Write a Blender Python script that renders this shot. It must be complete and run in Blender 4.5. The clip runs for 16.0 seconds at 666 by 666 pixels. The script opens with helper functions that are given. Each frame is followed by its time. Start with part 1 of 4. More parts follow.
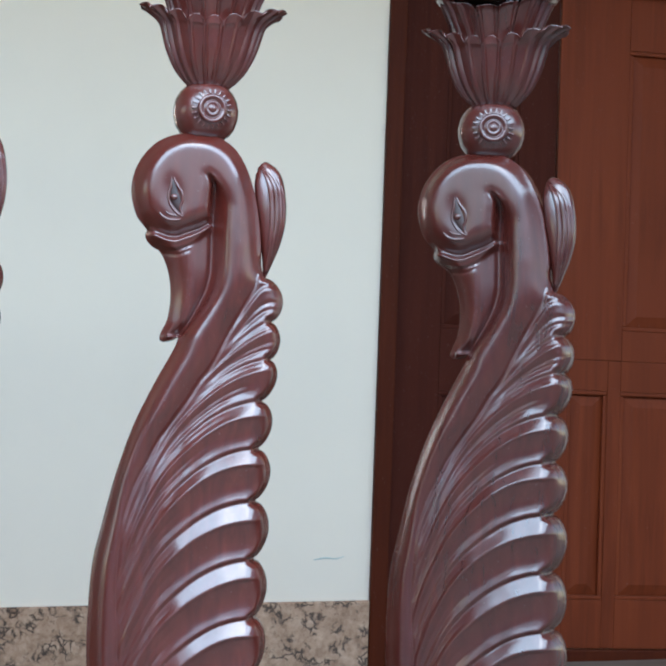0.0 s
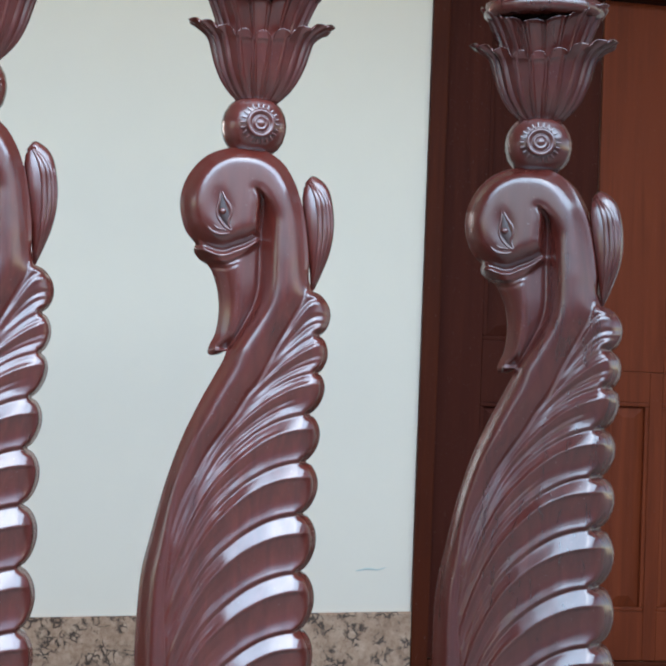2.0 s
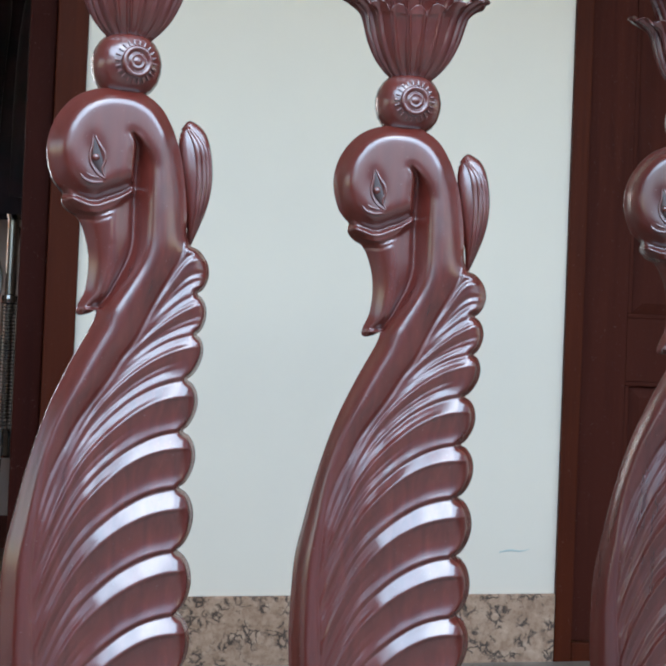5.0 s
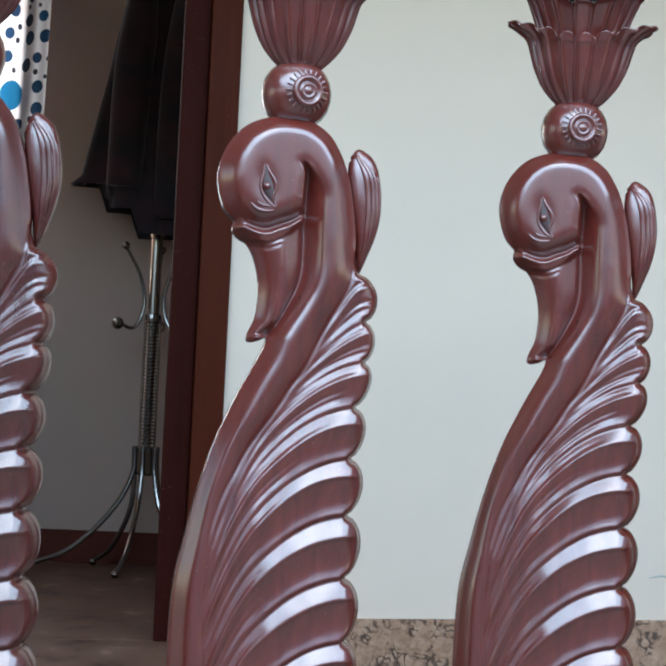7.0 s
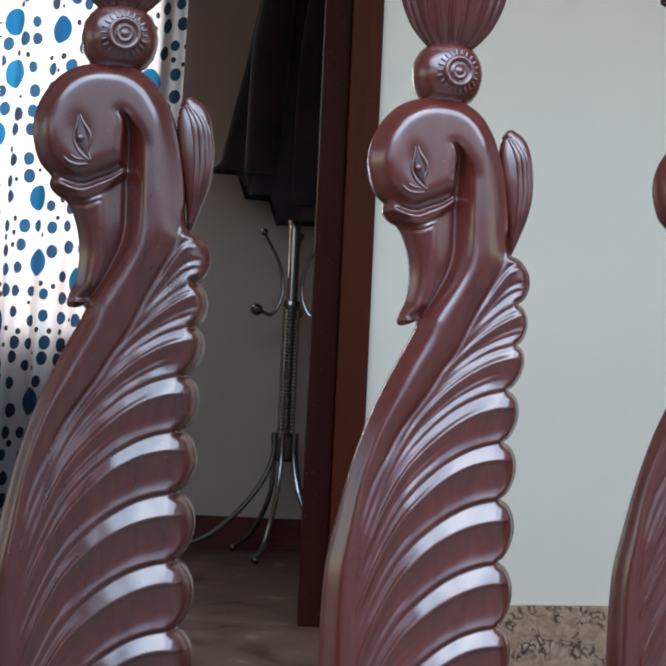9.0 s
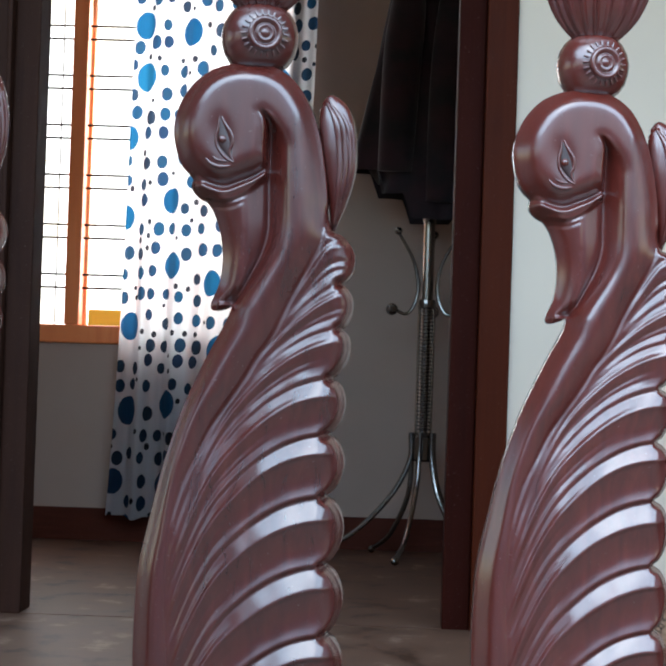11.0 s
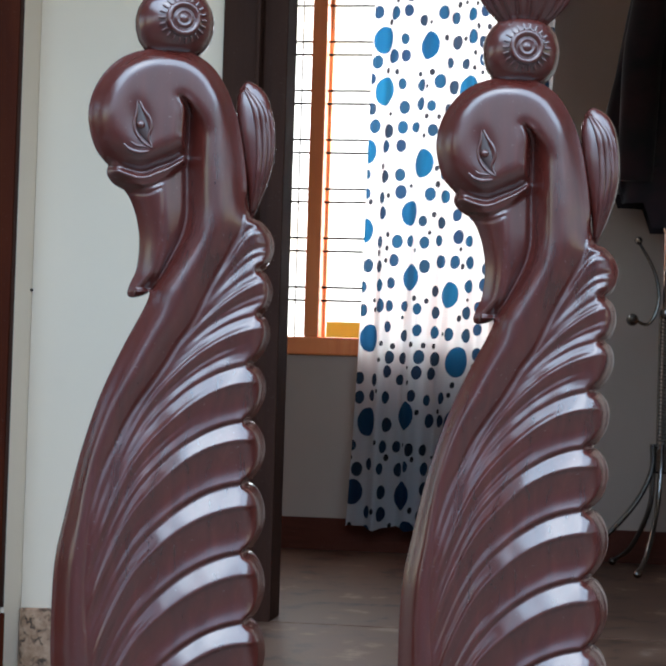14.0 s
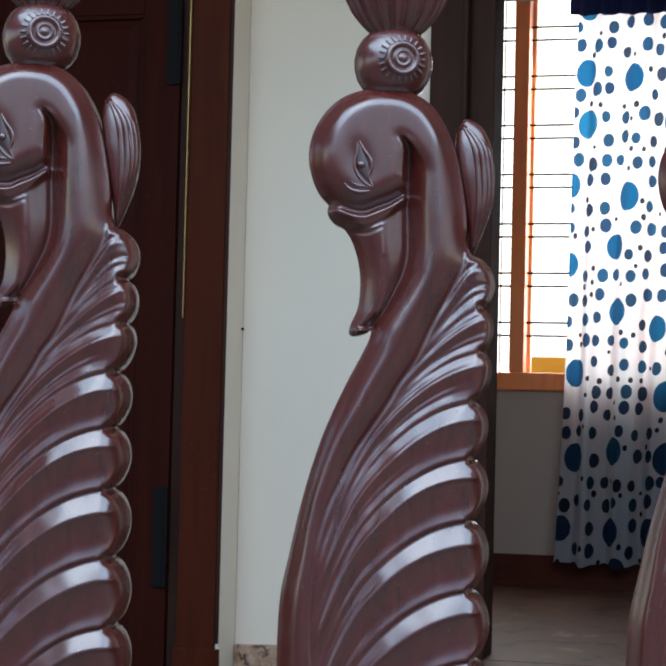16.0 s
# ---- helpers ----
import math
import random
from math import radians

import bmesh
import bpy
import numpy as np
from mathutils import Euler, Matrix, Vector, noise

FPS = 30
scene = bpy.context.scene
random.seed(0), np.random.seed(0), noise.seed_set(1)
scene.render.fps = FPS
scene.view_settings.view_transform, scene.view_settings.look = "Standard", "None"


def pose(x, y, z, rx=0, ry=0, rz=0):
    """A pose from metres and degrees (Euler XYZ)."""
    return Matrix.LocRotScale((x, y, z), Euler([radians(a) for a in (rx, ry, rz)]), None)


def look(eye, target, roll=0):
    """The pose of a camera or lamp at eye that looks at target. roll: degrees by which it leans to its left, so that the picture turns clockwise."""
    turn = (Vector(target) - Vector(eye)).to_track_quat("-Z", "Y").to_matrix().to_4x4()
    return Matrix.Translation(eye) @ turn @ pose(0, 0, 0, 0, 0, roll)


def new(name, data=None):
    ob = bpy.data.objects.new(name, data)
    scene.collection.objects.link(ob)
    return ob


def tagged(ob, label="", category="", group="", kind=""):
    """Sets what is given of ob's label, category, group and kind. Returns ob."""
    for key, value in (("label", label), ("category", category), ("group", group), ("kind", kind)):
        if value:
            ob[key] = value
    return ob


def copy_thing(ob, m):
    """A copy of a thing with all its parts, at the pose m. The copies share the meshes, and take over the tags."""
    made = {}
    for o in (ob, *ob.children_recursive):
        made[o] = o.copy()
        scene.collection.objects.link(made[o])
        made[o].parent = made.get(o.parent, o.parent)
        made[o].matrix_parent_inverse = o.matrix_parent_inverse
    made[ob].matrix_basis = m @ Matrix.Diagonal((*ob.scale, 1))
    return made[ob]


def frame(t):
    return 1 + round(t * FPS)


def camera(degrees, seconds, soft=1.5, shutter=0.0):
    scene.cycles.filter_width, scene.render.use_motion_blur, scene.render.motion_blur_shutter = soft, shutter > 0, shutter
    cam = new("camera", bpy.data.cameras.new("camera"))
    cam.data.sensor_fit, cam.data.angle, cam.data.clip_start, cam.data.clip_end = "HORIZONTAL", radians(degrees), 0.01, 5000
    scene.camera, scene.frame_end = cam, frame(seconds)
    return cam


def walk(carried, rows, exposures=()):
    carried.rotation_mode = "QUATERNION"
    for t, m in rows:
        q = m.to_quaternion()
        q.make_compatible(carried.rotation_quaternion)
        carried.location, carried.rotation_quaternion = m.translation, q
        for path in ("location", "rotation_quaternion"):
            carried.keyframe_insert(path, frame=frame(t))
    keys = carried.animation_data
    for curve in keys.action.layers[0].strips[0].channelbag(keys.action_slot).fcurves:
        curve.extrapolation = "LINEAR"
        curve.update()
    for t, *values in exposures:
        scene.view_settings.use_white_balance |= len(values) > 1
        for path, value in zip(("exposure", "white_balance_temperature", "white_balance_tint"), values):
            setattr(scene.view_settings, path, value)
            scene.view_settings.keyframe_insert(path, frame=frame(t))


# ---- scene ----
import collections

# ---------------------------------------------------------------- camera
cam = camera(20.13, 16.0, 2.5)
# seconds, eye, yaw to the left of +y, pitch, roll (degrees)
PATH = [
    (0, (-0.544, -5.748, 0.719), -13.766, 2.693, 2.11),
    (0.5, (-0.569, -5.747, 0.722), -13.197, 2.653, 2.38),
    (1, (-0.592, -5.741, 0.726), -12.764, 2.654, 2.57),
    (1.5, (-0.598, -5.747, 0.732), -12.808, 2.818, 2.54),
    (2, (-0.579, -5.754, 0.732), -12.773, 2.857, 2.26),
    (2.5, (-0.582, -5.749, 0.725), -12.162, 2.486, 2.28),
    (3, (-0.619, -5.781, 0.718), -11.259, 2.561, 2.25),
    (3.5, (-0.614, -5.739, 0.721), -10.404, 2.471, 2.25),
    (5.8, (-0.696, -5.675, 0.760), -8.036, 1.742, 2.52),
    (6, (-0.710, -5.674, 0.762), -7.538, 1.893, 2.56),
    (6.5, (-0.730, -5.675, 0.767), -6.740, 2.139, 2.67),
    (7, (-0.749, -5.669, 0.772), -5.691, 2.151, 2.77),
    (7.5, (-0.765, -5.697, 0.766), -5.121, 1.906, 2.76),
    (8, (-0.791, -5.665, 0.767), -4.352, 1.863, 2.97),
    (8.5, (-0.805, -5.674, 0.760), -3.265, 1.836, 3.04),
    (9, (-0.794, -5.644, 0.760), -1.827, 1.612, 2.64),
    (11.3, (-0.834, -5.586, 0.765), 2.818, 1.399, 1.89),
    (11.5, (-0.838, -5.662, 0.761), 3.383, 1.520, 1.90),
    (12, (-0.861, -5.596, 0.773), 4.475, 1.634, 1.79),
    (12.5, (-0.868, -5.610, 0.761), 5.623, 1.410, 1.73),
    (13, (-0.865, -5.610, 0.762), 6.605, 1.595, 1.79),
    (13.5, (-0.885, -5.611, 0.762), 7.959, 1.679, 1.64),
    (14, (-0.901, -5.619, 0.766), 8.804, 1.520, 1.77),
    (14.5, (-0.913, -5.624, 0.768), 10.121, 1.901, 1.50),
    (15, (-0.915, -5.624, 0.762), 11.654, 1.828, 1.37),
    (15.5, (-0.926, -5.658, 0.762), 13.031, 2.229, 1.41),
    (16, (-0.951, -5.627, 0.770), 14.724, 2.428, 1.38),
]


def row(t, eye, yaw, pitch, roll):
    a, b = radians(yaw), radians(pitch)
    way = Vector((-math.sin(a) * math.cos(b), math.cos(a) * math.cos(b), math.sin(b)))
    return t, look(eye, Vector(eye) + way, roll)


walk(cam, [row(*r) for r in PATH], [(0, 0.10), (3.5, 0.10), (7.0, 0.06), (8.0, -0.16), (9.0, -0.28), (11.5, -0.12), (12.3, -0.36), (12.8, -0.40), (14.5, -0.18), (16, -0.38)])

# ---------------------------------------------------------------- light
world = bpy.data.worlds.new("sky")
scene.world = world
world.use_nodes = True
wn, wl = world.node_tree.nodes, world.node_tree.links
sky = wn.new("ShaderNodeTexSky")
sky.sky_type, sky.sun_disc = "NISHITA", False
sky.sun_elevation, sky.sun_rotation = radians(48), radians(200)
sky.air_density, sky.dust_density = 1.2, 0.1
wn["Background"].inputs[1].default_value = 0.28
wl.new(sky.outputs[0], wn["Background"].inputs[0])

sun = new("sun", bpy.data.lights.new("sun", "SUN"))
sun.data.energy, sun.data.angle, sun.data.color = 0.5, radians(25), (1.0, 0.96, 0.9)
sun.matrix_world = look((-2.0, -5.5, 6.6), (0, 0, 0))

# area lamp added for skylight through an unseen roof opening, inferred from highlights
added_roof_lamp = new("added_roof_daylight", bpy.data.lights.new("added_roof_daylight", "AREA"))
added_roof_lamp.data.shape, added_roof_lamp.data.size, added_roof_lamp.data.size_y = "RECTANGLE", 7.9, 3.5
added_roof_lamp.data.energy, added_roof_lamp.data.color = 570.0, (0.57, 0.79, 1.0)
added_roof_lamp.matrix_world = pose(-0.15, -4.53, 3.05)

# daylight that comes in at the bedroom window
win_light = new("window_daylight", bpy.data.lights.new("window_daylight", "AREA"))
win_light.data.shape, win_light.data.size, win_light.data.size_y = "RECTANGLE", 1.3, 1.5
win_light.data.energy, win_light.data.color = 50.0, (0.9, 0.95, 1.0)
win_light.matrix_world = look((-2.05, 2.72, 1.75), (-2.05, 0.0, 1.2))


# ---------------------------------------------------------------- materials
class Mat:
    """A node material with short helpers."""

    def __init__(self, name, colour=(0.5, 0.5, 0.5), rough=0.5, metal=0.0):
        self.m = bpy.data.materials.new(name)
        self.m.use_nodes = True
        self.n, self.l = self.m.node_tree.nodes, self.m.node_tree.links
        self.b = self.n["Principled BSDF"]
        self.b.inputs["Base Color"].default_value = (*colour, 1)
        self.b.inputs["Roughness"].default_value = rough
        self.b.inputs["Metallic"].default_value = metal
        self.co = self.n.new("ShaderNodeTexCoord").outputs["Object"]

    def mapped(self, scale, rot=(0, 0, 0), src=None):
        k = self.n.new("ShaderNodeMapping")
        k.inputs["Scale"].default_value, k.inputs["Rotation"].default_value = scale, rot
        self.l.new(src or self.co, k.inputs["Vector"])
        return k.outputs[0]

    def noise(self, scale, detail=4.0, rough=0.55, vec=None, distort=0.0):
        k = self.n.new("ShaderNodeTexNoise")
        k.inputs["Scale"].default_value, k.inputs["Detail"].default_value = scale, detail
        k.inputs["Roughness"].default_value, k.inputs["Distortion"].default_value = rough, distort
        self.l.new(vec or self.co, k.inputs["Vector"])
        return k.outputs["Fac"]

    def ramp(self, fac, *stops):
        k = self.n.new("ShaderNodeValToRGB")
        e = k.color_ramp.elements
        while len(e) < len(stops):
            e.new(0.5)
        for el, (p, c) in zip(e, stops):
            el.position, el.color = p, (*c, 1) if len(c) == 3 else c
        self.l.new(fac, k.inputs[0])
        return k.outputs[0]

    def mix(self, fac, a, b, mode="MIX"):
        k = self.n.new("ShaderNodeMix")
        k.data_type, k.blend_type = "RGBA", mode
        for s, v in ((k.inputs[0], fac), (k.inputs[6], a), (k.inputs[7], b)):
            if isinstance(v, bpy.types.NodeSocket):
                self.l.new(v, s)
            else:
                s.default_value = v if not isinstance(v, tuple) else (*v, 1)
        return k.outputs[2]

    def math(self, op, a, b=0.0, clamp=False):
        k = self.n.new("ShaderNodeMath")
        k.operation, k.use_clamp = op, clamp
        for s, v in ((k.inputs[0], a), (k.inputs[1], b)):
            if isinstance(v, bpy.types.NodeSocket):
                self.l.new(v, s)
            else:
                s.default_value = v
        return k.outputs[0]

    def set(self, **kw):
        for key, v in kw.items():
            s = self.b.inputs[key.replace("_", " ")]
            if isinstance(v, bpy.types.NodeSocket):
                self.l.new(v, s)
            else:
                s.default_value = v
        return self

    def bump(self, height, strength=0.2, distance=0.01):
        k = self.n.new("ShaderNodeBump")
        k.inputs["Strength"].default_value, k.inputs["Distance"].default_value = strength, distance
        self.l.new(height, k.inputs["Height"])
        self.l.new(k.outputs[0], self.b.inputs["Normal"])
        return self

    def random(self):
        return self.n.new("ShaderNodeObjectInfo").outputs["Random"]


def varnished_wood(name, dark, mid, light, rough, grain=(60, 60, 4), coat=0.4, bump=0.12, gloss=0.5, varnish=1.5):
    k = Mat(name)
    vec = k.mapped(grain)
    fine = k.noise(1.0, 6, 0.6, vec, 0.6)
    broad = k.noise(3.0, 3, 0.5)
    c = k.ramp(fine, (0.3, dark), (0.55, mid), (0.8, light))
    c = k.mix(k.ramp(broad, (0.35, (0, 0, 0)), (0.7, (1, 1, 1))), c, mid)
    wear = k.noise(9.0, 5, 0.7)
    dust = k.ramp(k.noise(190.0, 2, 0.6), (0.70, (0, 0, 0)), (0.76, (1, 1, 1)))
    c = k.mix(k.math("MULTIPLY", dust, 0.35), c, (0.30, 0.22, 0.20))
    k.set(Base_Color=c, Roughness=k.math("ADD", k.math("MULTIPLY", wear, 0.22), rough - 0.1))
    k.set(Coat_Weight=coat, Coat_Roughness=0.235, Specular_IOR_Level=gloss, Coat_IOR=varnish)
    dents = k.noise(70.0, 2, 0.5)
    k.bump(k.math("ADD", k.math("MULTIPLY", fine, 0.4), k.math("MULTIPLY", dents, 0.6)), bump, 0.004)
    return k.m


carved = varnished_wood("carved_mahogany", (0.039, 0.0056, 0.0037), (0.069, 0.0096, 0.0061), (0.106, 0.0165, 0.0098), 0.45, (40, 40, 6), 1.0, 0.15, 0.10, 1.8)
# redder mahogany; its brighter colour and varnish also stand for stronger light
red_lit_carved = varnished_wood("red_lit_mahogany", (0.062, 0.0084, 0.0052), (0.105, 0.0146, 0.0090), (0.155, 0.025, 0.015), 0.45, (40, 40, 6), 1.0, 0.15, 0.10, 1.9)
groove_dark = varnished_wood("mahogany_recess", (0.02, 0.008, 0.007), (0.035, 0.012, 0.010), (0.05, 0.016, 0.013), 0.5)
door_wood = varnished_wood("teak_door", (0.095, 0.017, 0.0055), (0.150, 0.027, 0.0085), (0.20, 0.040, 0.012), 0.55, (30, 30, 1.6), 0.0, 0.08, 0.10)
# darker copy of door_wood that carries the shade on the left leaf
shaded_door = varnished_wood("shaded_teak_door", (0.034, 0.0072, 0.0040), (0.053, 0.0110, 0.0060), (0.075, 0.0160, 0.008), 0.6, (30, 30, 1.6), 0.0, 0.08, 0.05)
frame_wood = varnished_wood("teak_frame", (0.040, 0.0066, 0.0021), (0.063, 0.0106, 0.0031), (0.088, 0.0160, 0.0044), 0.55, (30, 30, 1.6), 0.0, 0.08, 0.08)
# frame wood taken darker: shade on the doorway stop and far leaf
shaded_maroon = varnished_wood("shaded_maroon_wood", (0.021, 0.0036, 0.0020), (0.032, 0.0054, 0.0029), (0.045, 0.0080, 0.004), 0.6, (30, 30, 1.6), 0.0, 0.08, 0.05)
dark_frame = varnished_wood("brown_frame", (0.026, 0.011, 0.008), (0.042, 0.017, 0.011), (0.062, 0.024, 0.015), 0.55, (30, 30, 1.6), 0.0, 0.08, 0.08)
# window glare and the mullion's lit side are put into these two colours
window_wood = varnished_wood("glare_orange_window_wood", (0.82, 0.20, 0.055), (0.92, 0.27, 0.08), (0.95, 0.36, 0.13), 0.5, (30, 30, 2), 0.1, 0.08)
lit_shutter_wood = varnished_wood("lit_orange_shutter_wood", (0.80, 0.38, 0.15), (0.88, 0.46, 0.20), (0.92, 0.56, 0.28), 0.5, (30, 30, 2), 0.1, 0.08)
skirt_wood = varnished_wood("red_brown_skirting_tile", (0.055, 0.014, 0.008), (0.085, 0.021, 0.012), (0.11, 0.03, 0.017), 0.5, (4, 40, 40), 0.0, 0.05, 0.1)


def wall_paint(name, colour, blotch):
    k = Mat(name)
    a = k.noise(1.3, 4, 0.55)
    b = k.noise(240.0, 2, 0.5)
    c = k.noise(14.0, 5, 0.65)
    col = k.mix(k.ramp(a, (0.3, (0, 0, 0)), (0.75, (1, 1, 1))), colour, blotch)
    col = k.mix(k.math("MULTIPLY", k.ramp(c, (0.6, (0, 0, 0)), (0.8, (1, 1, 1))), 0.12), col, tuple(v * 0.8 for v in colour))
    k.set(Base_Color=col, Roughness=0.62)
    k.bump(k.math("ADD", b, k.math("MULTIPLY", c, 1.5)), 0.06, 0.004)
    return k.m


paint = wall_paint("pale_blue_wall_paint", (0.785, 0.640, 0.503), (0.73, 0.600, 0.480))
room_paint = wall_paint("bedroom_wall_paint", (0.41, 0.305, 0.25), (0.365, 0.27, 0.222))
ceiling_paint = wall_paint("ceiling_paint", (0.66, 0.70, 0.72), (0.62, 0.66, 0.68))

k = Mat("speckled_granite")
warp = k.noise(9.0, 3, 0.5)
vein = k.n.new("ShaderNodeTexVoronoi")
vein.feature = "DISTANCE_TO_EDGE"
vein.inputs["Scale"].default_value = 32.0
add = k.n.new("ShaderNodeVectorMath")
add.operation = "MULTIPLY_ADD"
nz = k.n.new("ShaderNodeTexNoise")
nz.inputs["Scale"].default_value, nz.inputs["Detail"].default_value = 16.0, 4.0
k.l.new(k.co, nz.inputs["Vector"])
k.l.new(nz.outputs["Color"], add.inputs[0])
add.inputs[1].default_value = (0.10, 0.10, 0.10)
k.l.new(k.co, add.inputs[2])
k.l.new(add.outputs[0], vein.inputs["Vector"])
edge = k.ramp(vein.outputs["Distance"], (0.03, (1, 1, 1)), (0.17, (0, 0, 0)))
gate = k.ramp(k.noise(20.0, 3, 0.6), (0.47, (0, 0, 0)), (0.57, (1, 1, 1)))
tone = k.ramp(k.noise(34.0, 5, 0.7), (0.3, (0.25, 0.135, 0.080)), (0.5, (0.40, 0.235, 0.15)), (0.72, (0.53, 0.345, 0.235)))
k.set(Base_Color=k.mix(k.math("MULTIPLY", edge, gate), tone, (0.06, 0.034, 0.023)), Roughness=0.28)
granite = k.m

k = Mat("porch_floor_tile")
k.set(Base_Color=k.ramp(k.noise(6.0, 5, 0.6), (0.3, (0.13, 0.095, 0.072)), (0.7, (0.19, 0.145, 0.115))), Roughness=0.4)
porch_tile = k.m

k = Mat("polished_bedroom_floor")
streak = k.noise(1.0, 5, 0.62, k.mapped((6.0, 4.5, 3.0)), 0.2)
# the palest stop puts glints and reflections into the floor's colour
k.set(Base_Color=k.ramp(streak, (0.34, (0.050, 0.023, 0.014)), (0.44, (0.112, 0.058, 0.039)), (0.60, (0.138, 0.076, 0.052)), (0.72, (0.25, 0.165, 0.125))),
      Roughness=k.math("ADD", k.math("MULTIPLY", streak, 0.3), 0.42), Specular_IOR_Level=0.08)
bedroom_tile = k.m

k = Mat("brushed_chrome", (0.25, 0.235, 0.22), 0.22, 1.0)
k.set(Roughness=k.math("ADD", k.math("MULTIPLY", k.noise(40.0, 3), 0.2), 0.12))
chrome = k.m
k = Mat("black_iron", (0.009, 0.008, 0.008), 0.6, 0.0)
k.set(Specular_IOR_Level=0.05)
iron = k.m
k = Mat("brass_hinge", (0.34, 0.20, 0.075), 0.42, 0.9)
k.set(Roughness=k.math("ADD", k.math("MULTIPLY", k.noise(60.0, 3), 0.3), 0.25))
brass = k.m
k = Mat("dark_coat_cloth", (0.012, 0.006, 0.009), 0.9)
k.set(Base_Color=k.ramp(k.noise(7.0, 4), (0.35, (0.006, 0.005, 0.008)), (0.7, (0.028, 0.008, 0.012))), Sheen_Weight=0.2)
k.bump(k.noise(300.0, 2), 0.2, 0.002)
coat_cloth = k.m
k = Mat("blue_valance_cloth", (0.006, 0.02, 0.13), 0.85)
k.bump(k.noise(250.0, 2), 0.2, 0.002)
blue_cloth = k.m

# printed curtain: spots of three sizes on a white, translucent cloth
k = Mat("spotted_curtain_cloth", (0.9, 0.9, 0.9), 0.85)
cloth = (0.86, 0.87, 0.88)
uv = k.n.new("ShaderNodeTexCoord").outputs["UV"]
colour_now = cloth
stretch = k.mapped((1.0, 0.84, 1.0), (0, 0, 0), uv)


def spots(scale, rand, vec):
    v = k.n.new("ShaderNodeTexVoronoi")
    v.voronoi_dimensions = "2D"
    v.inputs["Scale"].default_value, v.inputs["Randomness"].default_value = scale, rand
    k.l.new(vec, v.inputs["Vector"])
    sep = k.n.new("ShaderNodeSeparateColor")
    k.l.new(v.outputs["Color"], sep.inputs[0])
    return v, sep


# a spot of a smaller kind is left out where its middle lies near a larger spot
LAYERS = ((4.3, 0.55, 0.19, 0.25, 0.30), (12.2, 0.42, 0.24, 0.33, 0.0), (17.0, 0.55, 0.12, 0.22, 0.25))
for n, (scale, rand, low_r, high_r, chance) in enumerate(LAYERS):
    v, sep = spots(scale, rand, stretch)
    radius = k.math("ADD", k.math("MULTIPLY", sep.outputs[0], high_r - low_r), low_r)
    there = k.math("GREATER_THAN", sep.outputs[2], chance)
    for big, big_rand, big_low, big_high, big_chance in LAYERS[:n]:
        w, wsep = spots(big, big_rand, v.outputs["Position"])
        gone = k.math("GREATER_THAN", wsep.outputs[2], big_chance)
        close = k.math("LESS_THAN", w.outputs["Distance"], big_high + 0.8 * high_r * big / scale)
        there = k.math("MULTIPLY", there, k.math("SUBTRACT", 1.0, k.math("MULTIPLY", gone, close)))
    inside = k.math("MULTIPLY", k.math("LESS_THAN", v.outputs["Distance"], radius), there)
    if n == 0:
        ink = k.ramp(sep.outputs[1], (0.0, (0.010, 0.085, 0.21)), (0.6, (0.016, 0.15, 0.30)), (1.0, (0.012, 0.06, 0.17)))
    elif n == 1:
        ink = k.ramp(sep.outputs[1], (0.0, (0.03, 0.05, 0.085)), (0.45, (0.020, 0.10, 0.20)), (1.0, (0.025, 0.055, 0.12)))
    else:
        ink = k.ramp(sep.outputs[1], (0.0, (0.03, 0.04, 0.06)), (1.0, (0.045, 0.045, 0.055)))
    colour_now = k.mix(inside, colour_now, ink)
k.set(Base_Color=k.mix(1.0, k.mix(1.0, colour_now, colour_now, "MULTIPLY"), (0.46, 0.46, 0.49), "MULTIPLY"))
tr = k.n.new("ShaderNodeBsdfTranslucent")
k.l.new(colour_now, tr.inputs["Color"])
mx = k.n.new("ShaderNodeMixShader")
mx.inputs[0].default_value = 0.5
k.l.new(k.b.outputs[0], mx.inputs[1])
k.l.new(tr.outputs[0], mx.inputs[2])
k.l.new(mx.outputs[0], k.n["Material Output"].inputs[0])
curtain_cloth = k.m

k = Mat("bright_outdoors")
em = k.n.new("ShaderNodeEmission")
k.l.new(k.ramp(k.noise(1.6, 3, 0.5), (0.35, (1.0, 0.90, 0.74)), (0.5, (1.0, 0.98, 0.95)), (0.7, (0.97, 1.0, 1.0))), em.inputs[0])
em.inputs[1].default_value = 3.6
k.l.new(em.outputs[0], k.n["Material Output"].inputs[0])
outdoors = k.m
yellow_paint = Mat("yellow_outdoor_wall", (0.95, 0.58, 0.06), 0.8).m


# ---------------------------------------------------------------- mesh helpers
def link_mesh(name, bm, material, smooth=False):
    me = bpy.data.meshes.new(name)
    bm.normal_update()
    bm.to_mesh(me)
    bm.free()
    me.materials.append(material)
    if smooth:
        me.polygons.foreach_set("use_smooth", [True] * len(me.polygons))
    return new(name, me)


def part(name, bm, material, parent, label="", smooth=False):
    ob = link_mesh(name, bm, material, smooth)
    ob.parent = parent
    if label:
        tagged(ob, label)
    return ob


def slab(bm, x0, x1, y0, y1, z0, z1, bevel=0.0):
    """A box between two corners, its edges rounded."""
    made = bmesh.ops.create_cube(bm, size=1.0, matrix=Matrix.Translation(((x0 + x1) / 2, (y0 + y1) / 2, (z0 + z1) / 2)) @ Matrix.Diagonal((x1 - x0, y1 - y0, z1 - z0, 1)))
    if bevel:
        edges = list({e for v in made["verts"] for e in v.link_edges})
        bmesh.ops.bevel(bm, geom=edges, offset=bevel, segments=2, affect="EDGES", profile=0.6)
    return bm


